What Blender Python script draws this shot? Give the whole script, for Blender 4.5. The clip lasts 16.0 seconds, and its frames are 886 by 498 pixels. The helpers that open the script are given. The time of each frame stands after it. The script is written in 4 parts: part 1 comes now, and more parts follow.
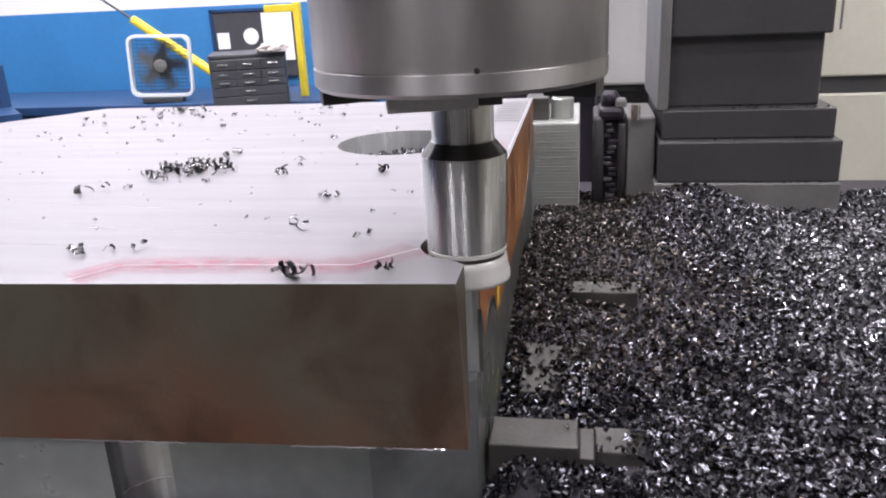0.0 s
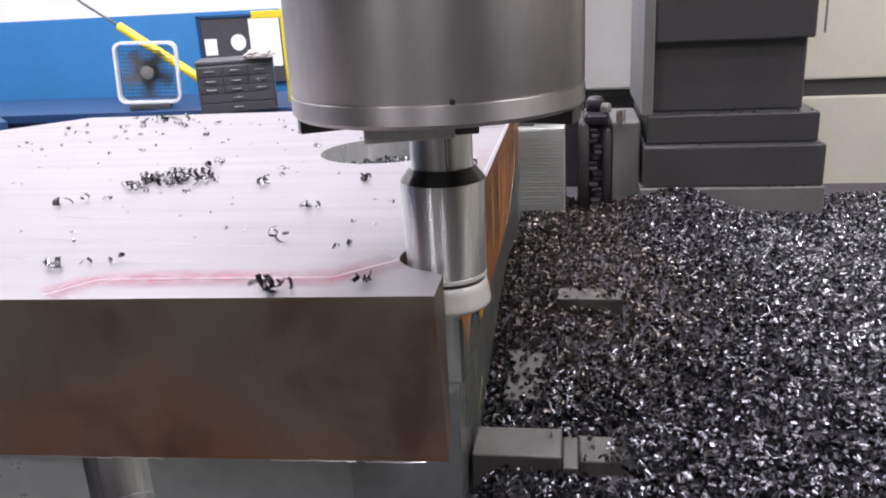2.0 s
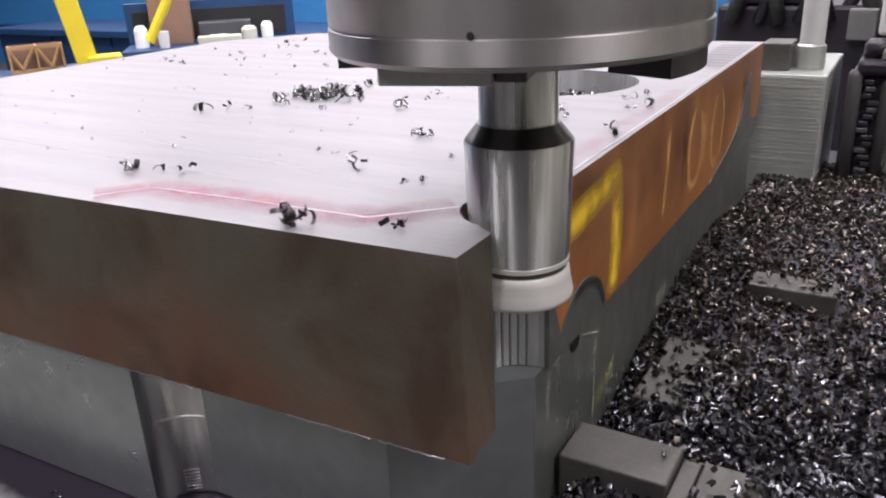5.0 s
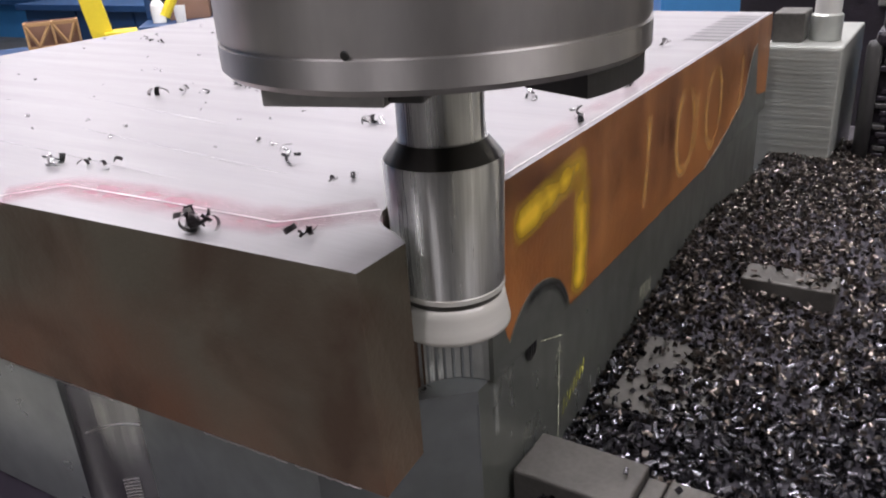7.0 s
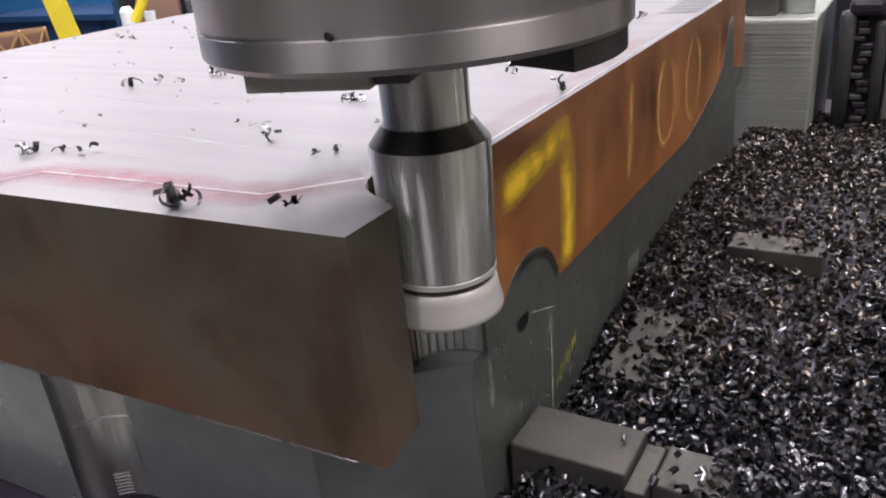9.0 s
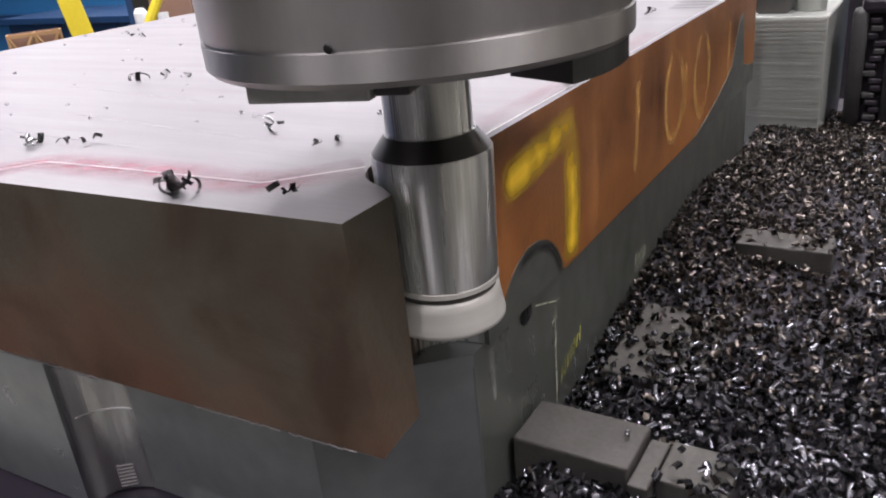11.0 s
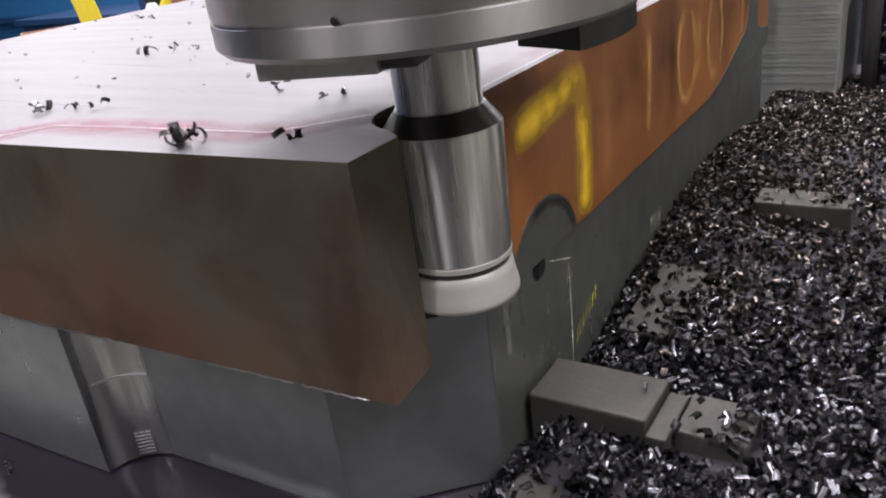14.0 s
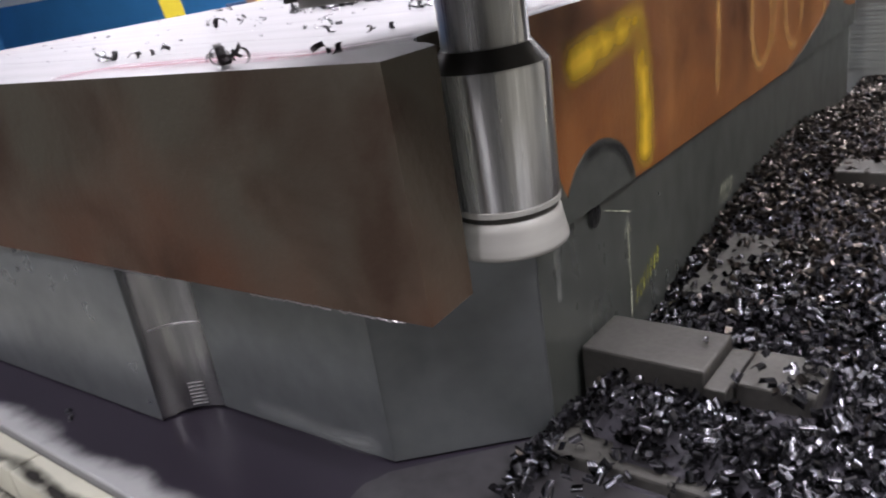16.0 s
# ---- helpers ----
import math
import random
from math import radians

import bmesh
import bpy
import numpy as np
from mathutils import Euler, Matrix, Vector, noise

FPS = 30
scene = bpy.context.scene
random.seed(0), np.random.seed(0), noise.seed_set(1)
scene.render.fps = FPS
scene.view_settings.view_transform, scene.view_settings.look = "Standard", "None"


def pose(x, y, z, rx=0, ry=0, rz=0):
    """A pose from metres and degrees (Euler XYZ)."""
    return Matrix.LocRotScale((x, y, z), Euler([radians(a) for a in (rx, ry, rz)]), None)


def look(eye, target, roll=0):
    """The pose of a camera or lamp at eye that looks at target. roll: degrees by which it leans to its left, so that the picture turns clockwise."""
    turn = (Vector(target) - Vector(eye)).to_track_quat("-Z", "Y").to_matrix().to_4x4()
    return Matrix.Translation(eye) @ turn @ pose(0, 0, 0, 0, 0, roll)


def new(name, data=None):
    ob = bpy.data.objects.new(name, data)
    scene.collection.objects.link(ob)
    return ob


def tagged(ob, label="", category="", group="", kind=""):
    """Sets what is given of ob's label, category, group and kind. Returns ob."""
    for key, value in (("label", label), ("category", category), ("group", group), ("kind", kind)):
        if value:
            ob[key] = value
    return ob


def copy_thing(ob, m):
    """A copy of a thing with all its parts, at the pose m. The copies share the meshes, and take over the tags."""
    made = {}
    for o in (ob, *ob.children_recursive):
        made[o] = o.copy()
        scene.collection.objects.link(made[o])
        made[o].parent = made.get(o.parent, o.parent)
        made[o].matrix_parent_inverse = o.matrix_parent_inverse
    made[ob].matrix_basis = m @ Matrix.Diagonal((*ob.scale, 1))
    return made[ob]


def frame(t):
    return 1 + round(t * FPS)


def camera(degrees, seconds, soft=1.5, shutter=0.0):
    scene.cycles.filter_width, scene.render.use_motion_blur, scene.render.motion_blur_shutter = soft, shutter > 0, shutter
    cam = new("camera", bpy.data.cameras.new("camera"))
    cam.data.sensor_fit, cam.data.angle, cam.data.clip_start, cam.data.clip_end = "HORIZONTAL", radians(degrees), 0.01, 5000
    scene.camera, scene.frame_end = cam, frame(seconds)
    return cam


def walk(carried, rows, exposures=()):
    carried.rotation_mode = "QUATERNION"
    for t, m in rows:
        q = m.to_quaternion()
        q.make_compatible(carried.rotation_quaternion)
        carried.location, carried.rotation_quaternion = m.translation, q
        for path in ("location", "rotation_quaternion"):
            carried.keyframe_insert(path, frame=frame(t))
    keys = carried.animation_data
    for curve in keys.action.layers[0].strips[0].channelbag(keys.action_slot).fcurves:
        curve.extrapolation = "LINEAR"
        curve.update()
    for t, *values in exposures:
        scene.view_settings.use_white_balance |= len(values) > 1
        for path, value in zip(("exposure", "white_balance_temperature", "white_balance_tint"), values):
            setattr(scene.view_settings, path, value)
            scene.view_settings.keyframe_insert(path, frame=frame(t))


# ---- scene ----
cam = camera(58.9, 16.0, soft=2.0, shutter=0.5)
PATH = [
    (0, (0.128, -0.757, 1.496), (-0.216, 1.108, 0.862), -2.8),
    (0.5, (0.134, -0.758, 1.493), (-0.21, 1.111, 0.869), -3.1),
    (1, (0.135, -0.754, 1.5), (-0.189, 1.117, 0.87), -2.8),
    (1.5, (0.135, -0.74, 1.506), (-0.197, 1.124, 0.861), -3.0),
    (2, (0.141, -0.748, 1.502), (-0.181, 1.124, 0.876), -3.1),
    (2.5, (0.144, -0.749, 1.507), (-0.175, 1.135, 0.916), -3.1),
    (3, (0.144, -0.744, 1.498), (-0.185, 1.138, 0.908), -2.9),
    (3.5, (0.153, -0.715, 1.484), (-0.256, 1.153, 0.899), -3.3),
    (4, (0.190, -0.682, 1.459), (-0.415, 1.132, 0.870), -3.6),
    (4.2, (0.219, -0.642, 1.435), (-0.552, 1.098, 0.820), -3.5),
    (6.3, (0.329, -0.396, 1.444), (-0.705, 1.131, 0.669), -3.1),
    (6.5, (0.333, -0.389, 1.44), (-0.705, 1.135, 0.667), -3.5),
    (7, (0.337, -0.387, 1.435), (-0.689, 1.135, 0.642), -3.8),
    (7.5, (0.337, -0.39, 1.425), (-0.696, 1.13, 0.636), -4.6),
    (8, (0.335, -0.39, 1.415), (-0.703, 1.124, 0.621), -5.0),
    (8.5, (0.333, -0.39, 1.409), (-0.69, 1.132, 0.612), -5.3),
    (9, (0.331, -0.392, 1.405), (-0.657, 1.153, 0.608), -5.7),
    (11.5, (0.344, -0.386, 1.384), (-0.685, 1.139, 0.601), -6.2),
    (12, (0.348, -0.385, 1.374), (-0.69, 1.13, 0.583), -6.9),
    (12.5, (0.345, -0.387, 1.37), (-0.693, 1.128, 0.578), -7.1),
    (13, (0.345, -0.39, 1.367), (-0.694, 1.123, 0.573), -7.5),
    (13.5, (0.345, -0.392, 1.364), (-0.693, 1.122, 0.57), -7.4),
    (14, (0.345, -0.393, 1.354), (-0.706, 1.108, 0.552), -7.8),
    (14.5, (0.333, -0.394, 1.339), (-0.746, 1.087, 0.536), -7.2),
    (15, (0.347, -0.402, 1.3), (-0.756, 1.08, 0.534), -8.3),
    (15.5, (0.352, -0.4, 1.266), (-0.779, 1.076, 0.529), -9.0),
    (16, (0.37, -0.392, 1.266), (-0.856, 1.017, 0.552), -9.2),
]
walk(cam, [(t, look(eye, target, roll)) for t, eye, target, roll in PATH],
     exposures=[(0, 0.2, 6050, 19), (4, 0.2, 6100, 19), (7, 0.05, 6200, 18), (14, 0.08, 6130, 18), (16, 0.15, 6020, 17)])


# ---- world and lights ----
TOP = 1.2            # height of the plate's milled top above the shop floor
world = bpy.data.worlds.new("world")
scene.world = world
world.use_nodes = True
world.node_tree.nodes["Background"].inputs[0].default_value = (0.8, 0.85, 0.9, 1)
world.node_tree.nodes["Background"].inputs[1].default_value = 0.1


# ---- materials ----
def mat(name, base, rough=0.5, metal=0.0, noise_scale=0, vary=0.15, tint=None, bump=0.0, bump_scale=None,
        stretch=(1, 1, 1), rough_vary=0.0, per_object=0.0, per_island=0.0, emit=None, emit_strength=0.0, fine=0.35, turned=0.0):
    """Principled surface with coarse and fine variation of colour, gloss and relief at real size."""
    m = bpy.data.materials.new(name)
    m.use_nodes = True
    nt = m.node_tree
    b = nt.nodes["Principled BSDF"]
    b.inputs["Base Color"].default_value = (*base, 1)
    b.inputs["Roughness"].default_value = rough
    b.inputs["Metallic"].default_value = metal
    if emit:
        b.inputs["Emission Color"].default_value = (*emit, 1)
        b.inputs["Emission Strength"].default_value = emit_strength
    link = nt.links.new
    if turned:      # lathe marks run round the upright axis and draw highlights out along it
        b.inputs["Anisotropic"].default_value = turned
        axis = nt.nodes.new("ShaderNodeCombineXYZ")
        axis.inputs["Z"].default_value = 1.0
        link(axis.outputs[0], b.inputs["Tangent"])
    if noise_scale:
        co = nt.nodes.new("ShaderNodeTexCoord")
        mp = nt.nodes.new("ShaderNodeMapping")
        mp.inputs["Scale"].default_value = stretch
        link(co.outputs["Object"], mp.inputs["Vector"])
        n1 = nt.nodes.new("ShaderNodeTexNoise")
        n1.inputs["Scale"].default_value, n1.inputs["Detail"].default_value = noise_scale, 6
        n2 = nt.nodes.new("ShaderNodeTexNoise")
        n2.inputs["Scale"].default_value, n2.inputs["Detail"].default_value = noise_scale * 11, 4
        link(mp.outputs[0], n1.inputs["Vector"])
        link(mp.outputs[0], n2.inputs["Vector"])
        mixn = nt.nodes.new("ShaderNodeMix")
        mixn.inputs[0].default_value = fine
        link(n1.outputs["Fac"], mixn.inputs[2])
        link(n2.outputs["Fac"], mixn.inputs[3])
        rmp = nt.nodes.new("ShaderNodeMapRange")
        rmp.inputs["From Min"].default_value, rmp.inputs["From Max"].default_value = 0.3, 0.7
        link(mixn.outputs[0], rmp.inputs["Value"])
        col = nt.nodes.new("ShaderNodeMix")
        col.data_type = "RGBA"
        other = tint or tuple(c * (1 - vary) for c in base)
        col.inputs[6].default_value = (*base, 1)
        col.inputs[7].default_value = (*other, 1)
        link(rmp.outputs[0], col.inputs[0])
        out = col.outputs[2]
        if rough_vary:
            rr = nt.nodes.new("ShaderNodeMapRange")
            rr.inputs["To Min"].default_value, rr.inputs["To Max"].default_value = rough - rough_vary, rough + rough_vary
            link(rmp.outputs[0], rr.inputs["Value"])
            link(rr.outputs[0], b.inputs["Roughness"])
        if bump:
            bp = nt.nodes.new("ShaderNodeBump")
            bp.inputs["Strength"].default_value, bp.inputs["Distance"].default_value = 1.0, bump
            link(n2.outputs["Fac"], bp.inputs["Height"])
            link(bp.outputs[0], b.inputs["Normal"])
        link(out, b.inputs["Base Color"])
    if per_object or per_island:
        hv = nt.nodes.new("ShaderNodeHueSaturation")
        vr = nt.nodes.new("ShaderNodeMapRange")
        amount = per_object or per_island
        vr.inputs["To Min"].default_value, vr.inputs["To Max"].default_value = 1 - amount, 1 + amount
        src = nt.nodes.new("ShaderNodeObjectInfo").outputs["Random"] if per_object else nt.nodes.new("ShaderNodeNewGeometry").outputs["Random Per Island"]
        link(src, vr.inputs["Value"])
        link(vr.outputs[0], hv.inputs["Value"])
        if b.inputs["Base Color"].is_linked:
            link(b.inputs["Base Color"].links[0].from_socket, hv.inputs["Color"])
        else:
            hv.inputs["Color"].default_value = (*base, 1)
        link(hv.outputs[0], b.inputs["Base Color"])
    return m


def layered(name, low, high, z0, z1, streak, rough, streak_axis=(9, 9, 1.2), metal=0.0, amount=0.5, bump=0.0006, gloss=0.2):
    """Mill scale and rust: one tone near z0 that gives way to another near z1, broken by upright streaks and blotches."""
    m = bpy.data.materials.new(name)
    m.use_nodes = True
    nt, link = m.node_tree, m.node_tree.links.new
    b = nt.nodes["Principled BSDF"]
    b.inputs["Roughness"].default_value, b.inputs["Metallic"].default_value = rough, metal
    b.inputs["Specular IOR Level"].default_value = gloss
    co = nt.nodes.new("ShaderNodeTexCoord")
    sep = nt.nodes.new("ShaderNodeSeparateXYZ")
    link(co.outputs["Object"], sep.inputs[0])
    blot = nt.nodes.new("ShaderNodeTexNoise")
    blot.inputs["Scale"].default_value, blot.inputs["Detail"].default_value = 5, 6
    link(co.outputs["Object"], blot.inputs["Vector"])
    ramp = nt.nodes.new("ShaderNodeMapRange")
    ramp.inputs["From Min"].default_value, ramp.inputs["From Max"].default_value = z0, z1
    ramp.clamp = False
    link(sep.outputs["Z"], ramp.inputs["Value"])
    add = nt.nodes.new("ShaderNodeMath")
    add.operation = "MULTIPLY_ADD"
    link(blot.outputs["Fac"], add.inputs[0])
    add.inputs[1].default_value = 2.6
    link(ramp.outputs[0], add.inputs[2])
    sub = nt.nodes.new("ShaderNodeMath")
    sub.operation, sub.use_clamp = "SUBTRACT", True
    link(add.outputs[0], sub.inputs[0])
    sub.inputs[1].default_value = 1.3
    c1 = nt.nodes.new("ShaderNodeMix")
    c1.data_type = "RGBA"
    c1.inputs[6].default_value, c1.inputs[7].default_value = (*low, 1), (*high, 1)
    link(sub.outputs[0], c1.inputs[0])
    mp = nt.nodes.new("ShaderNodeMapping")
    mp.inputs["Scale"].default_value = streak_axis
    link(co.outputs["Object"], mp.inputs["Vector"])
    st = nt.nodes.new("ShaderNodeTexNoise")
    st.inputs["Scale"].default_value, st.inputs["Detail"].default_value = 2.2, 5
    link(mp.outputs[0], st.inputs["Vector"])
    sr = nt.nodes.new("ShaderNodeMapRange")
    sr.inputs["From Min"].default_value, sr.inputs["From Max"].default_value = 0.42, 0.75
    sr.inputs["To Max"].default_value = amount
    link(st.outputs["Fac"], sr.inputs["Value"])
    c2 = nt.nodes.new("ShaderNodeMix")
    c2.data_type = "RGBA"
    c2.inputs[7].default_value = (*streak, 1)
    link(sr.outputs[0], c2.inputs[0])
    link(c1.outputs[2], c2.inputs[6])
    stain = nt.nodes.new("ShaderNodeTexNoise")
    stain.inputs["Scale"].default_value, stain.inputs["Detail"].default_value, stain.inputs["Distortion"].default_value = 6.5, 7, 0.6
    link(co.outputs["Object"], stain.inputs["Vector"])
    sm = nt.nodes.new("ShaderNodeMapRange")
    sm.inputs["From Min"].default_value, sm.inputs["From Max"].default_value, sm.inputs["To Max"].default_value = 0.46, 0.66, 0.75
    link(stain.outputs["Fac"], sm.inputs["Value"])
    c3 = nt.nodes.new("ShaderNodeMix")
    c3.data_type = "RGBA"
    c3.inputs[7].default_value = (*(v * 0.42 for v in low), 1)
    link(sm.outputs[0], c3.inputs[0])
    link(c2.outputs[2], c3.inputs[6])
    link(c3.outputs[2], b.inputs["Base Color"])
    fine = nt.nodes.new("ShaderNodeTexNoise")
    fine.inputs["Scale"].default_value, fine.inputs["Detail"].default_value = 160, 4
    link(co.outputs["Object"], fine.inputs["Vector"])
    bp = nt.nodes.new("ShaderNodeBump")
    bp.inputs["Distance"].default_value = bump
    link(fine.outputs["Fac"], bp.inputs["Height"])
    link(bp.outputs[0], b.inputs["Normal"])
    return m


def oily_table(name, oil, pale):
    """Black oily machine table that gives way to pale steel along the outer edge in soft tongues."""
    m = bpy.data.materials.new(name)
    m.use_nodes = True
    nt, link = m.node_tree, m.node_tree.links.new
    b = nt.nodes["Principled BSDF"]
    b.inputs["Specular IOR Level"].default_value = 0.3
    co = nt.nodes.new("ShaderNodeTexCoord")
    sep = nt.nodes.new("ShaderNodeSeparateXYZ")
    link(co.outputs["Object"], sep.inputs[0])
    total = None
    for scale, amount in ((5, 0.09), (19, 0.03)):
        n = nt.nodes.new("ShaderNodeTexNoise")
        n.inputs["Scale"].default_value, n.inputs["Detail"].default_value = scale, 5
        link(co.outputs["Object"], n.inputs["Vector"])
        add = nt.nodes.new("ShaderNodeMath")
        add.operation = "MULTIPLY_ADD"
        link(n.outputs["Fac"], add.inputs[0])
        add.inputs[1].default_value = amount
        link(total or sep.outputs["Y"], add.inputs[2])
        total = add.outputs[0]
    edge = nt.nodes.new("ShaderNodeMapRange")
    edge.interpolation_type = "SMOOTHSTEP"
    edge.inputs["From Min"].default_value, edge.inputs["From Max"].default_value = -0.022, -0.050
    link(total, edge.inputs["Value"])
    end = nt.nodes.new("ShaderNodeMapRange")      # the pale strip stops short of the plate's corner
    end.interpolation_type = "SMOOTHSTEP"
    end.inputs["From Min"].default_value, end.inputs["From Max"].default_value = -0.24, -0.34
    link(sep.outputs["X"], end.inputs["Value"])
    both = nt.nodes.new("ShaderNodeMath")
    both.operation = "MULTIPLY"
    link(edge.outputs[0], both.inputs[0])
    link(end.outputs[0], both.inputs[1])
    col = nt.nodes.new("ShaderNodeMix")
    col.data_type = "RGBA"
    col.inputs[6].default_value, col.inputs[7].default_value = (*oil, 1), (*pale, 1)
    link(both.outputs[0], col.inputs[0])
    link(col.outputs[2], b.inputs["Base Color"])
    gloss = nt.nodes.new("ShaderNodeMapRange")
    gloss.inputs["To Min"].default_value, gloss.inputs["To Max"].default_value = 0.42, 0.5
    link(both.outputs[0], gloss.inputs["Value"])
    link(gloss.outputs[0], b.inputs["Roughness"])
    return m


def soft_mark(name, colour, cover, rough=0.6, scale=40, edge=0.35, tip=0.12):
    """Dye, sprayed paint, stains or painted shade that thins out towards the sides of its strip (the strip's u runs
    across it).
    """
    m = bpy.data.materials.new(name)
    m.use_nodes = True
    nt, link = m.node_tree, m.node_tree.links.new
    b = nt.nodes["Principled BSDF"]
    b.inputs["Base Color"].default_value, b.inputs["Roughness"].default_value = (*colour, 1), rough
    uv = nt.nodes.new("ShaderNodeUVMap")
    sep = nt.nodes.new("ShaderNodeSeparateXYZ")
    link(uv.outputs[0], sep.inputs[0])
    off = nt.nodes.new("ShaderNodeMath")
    off.operation = "SUBTRACT"
    off.inputs[1].default_value = 0.5
    link(sep.outputs["X"], off.inputs[0])
    ab = nt.nodes.new("ShaderNodeMath")
    ab.operation = "ABSOLUTE"
    link(off.outputs[0], ab.inputs[0])
    fall = nt.nodes.new("ShaderNodeMapRange")
    fall.inputs["From Min"].default_value, fall.inputs["From Max"].default_value = 0.5, 0.5 - edge
    link(ab.outputs[0], fall.inputs["Value"])
    co = nt.nodes.new("ShaderNodeTexCoord")
    n = nt.nodes.new("ShaderNodeTexNoise")
    n.inputs["Scale"].default_value, n.inputs["Detail"].default_value = scale, 5
    link(co.outputs["Object"], n.inputs["Vector"])
    nr = nt.nodes.new("ShaderNodeMapRange")
    nr.inputs["From Min"].default_value, nr.inputs["From Max"].default_value = 0.25, 0.62
    nr.inputs["To Max"].default_value = cover
    link(n.outputs["Fac"], nr.inputs["Value"])
    mul = nt.nodes.new("ShaderNodeMath")
    mul.operation = "MULTIPLY"
    link(fall.outputs[0], mul.inputs[0])
    link(nr.outputs[0], mul.inputs[1])
    ends = nt.nodes.new("ShaderNodeMath")      # the strip thins out towards its ends too
    ends.operation = "PINGPONG"
    ends.inputs[1].default_value = 0.5
    link(sep.outputs["Y"], ends.inputs[0])
    er = nt.nodes.new("ShaderNodeMapRange")
    er.inputs["From Max"].default_value = tip
    link(ends.outputs[0], er.inputs["Value"])
    both = nt.nodes.new("ShaderNodeMath")
    both.operation = "MULTIPLY"
    link(mul.outputs[0], both.inputs[0])
    link(er.outputs[0], both.inputs[1])
    link(both.outputs[0], b.inputs["Alpha"])
    return m


M_TOP = mat("milled_steel_top", (0.256, 0.243, 0.256), 0.43, 0.25, 3, 0.09, bump=0.00003, stretch=(0.5, 9, 1), rough_vary=0.05)
M_FRONT = layered("scaled_steel_side", (0.104, 0.051, 0.031), (0.082, 0.072, 0.054), -0.23, -0.05, (0.140, 0.120, 0.092), 0.5, (3, 3, 1.4), amount=0.3)
M_RUST = layered("rusted_steel_side", (0.29, 0.104, 0.027), (0.17, 0.068, 0.027), -0.17, 0.02, (0.42, 0.19, 0.06), 0.42, (9, 9, 0.9), amount=0.55, gloss=0.5)
M_GROUND = mat("ground_grey_steel", (0.36, 0.38, 0.385), 0.33, 0.72, 3, 0.34, bump=0.00003, rough_vary=0.10)
M_BORE = mat("bored_bright_steel", (0.48, 0.48, 0.48), 0.15, 1.0, 6, 0.45, stretch=(9, 9, 0.3), rough_vary=0.07, bump=0.0003)
# upright streaks in the colour stand in for reflections in the rounded step
M_FILLET = mat("machined_steel_painted_streaks", (0.66, 0.66, 0.66), 0.2, 1.0, 5, 0.5, stretch=(9, 9, 0.05), rough_vary=0.04, fine=0.25, turned=0.95)
M_BOREWALL = mat("turned_bore_wall", (0.58, 0.59, 0.58), 0.30, 0.35, 6, 0.3, stretch=(8, 8, 0.6), rough_vary=0.06)
M_DARKCUT = mat("cut_steel_and_hole_shade", (0.06, 0.06, 0.058), 0.4, 0.8, 30, 0.3)
# colour streaks mimic lamp reflections on top of the burnished steel
M_CUTTER = mat("polished_cutter_steel", (0.84, 0.84, 0.83), 0.29, 1.0, 6, 0.55, stretch=(9, 9, 0.02), rough_vary=0.05, fine=0.3, turned=1.0)
M_COLLAR = mat("blackened_chamfer_steel", (0.17, 0.165, 0.16), 0.33, 1.0, 8, 0.3, turned=0.9)
M_SPIN = mat("spinning_insert_band", (0.56, 0.545, 0.51), 0.45, 0.2, 20, 0.12, stretch=(0.2, 0.2, 8))
M_HEAD = mat("brushed_spindle_steel", (0.47, 0.45, 0.44), 0.42, 1.0, 7, 0.22, stretch=(1, 1, 0.35), rough_vary=0.04, turned=0.85)
M_LUG = mat("grey_drive_key_steel", (0.42, 0.41, 0.40), 0.45, 0.35, 12, 0.3)
M_LUGDARK = mat("dark_key_steel", (0.07, 0.068, 0.066), 0.4, 0.9, 12, 0.3)
M_CHIP = mat("steel_swarf", (0.138, 0.134, 0.149), 0.26, 0.9, 60, 0.5, per_island=0.9)
M_CHIPOLD = mat("dulled_brown_steel_swarf", (0.122, 0.104, 0.092), 0.29, 0.95, 60, 0.5, per_island=0.9)
M_CHIPLOOSE = mat("bright_loose_swarf", (0.50, 0.50, 0.51), 0.22, 1.0, 60, 0.35)
M_CHIPDARK = mat("blued_steel_swarf", (0.095, 0.085, 0.088), 0.28, 1.0, 60, 0.5, per_object=0.4)
M_BED = mat("dark_swarf_bed", (0.125, 0.115, 0.138), 0.6, 0.2, 60, 0.5, bump=0.004)
M_RAIL = mat("grimy_parallel_steel", (0.100, 0.094, 0.086), 0.52, 0.3, 14, 0.4, bump=0.0005, rough_vary=0.1)
M_TABLE = mat("oily_machine_table", (0.030, 0.024, 0.034), 0.33, 0.2, 6, 0.5, rough_vary=0.12)
# brighter chip steel, with the outer heap's light put into the colour
M_CHIPLIT = mat("brightened_steel_swarf", (0.27, 0.265, 0.28), 0.26, 0.85, 60, 0.5, per_island=0.85)
M_PANEL = mat("cream_machine_panel", (0.62, 0.60, 0.50), 0.5, 0.0, 4, 0.12, bump=0.0004)
M_PANELW = mat("grey_white_machine_panel", (0.55, 0.54, 0.52), 0.45, 0.0, 4, 0.12)
M_COLUMN = mat("dark_grey_machine_paint", (0.062, 0.060, 0.060), 0.42, 0.0, 5, 0.3, bump=0.0006, rough_vary=0.08)
M_COLLIGHT = mat("mid_grey_machine_paint", (0.19, 0.186, 0.178), 0.45, 0.1, 6, 0.3)
M_GREYM = mat("grey_green_machine_steel", (0.46, 0.475, 0.44), 0.28, 0.3, 5, 0.25)
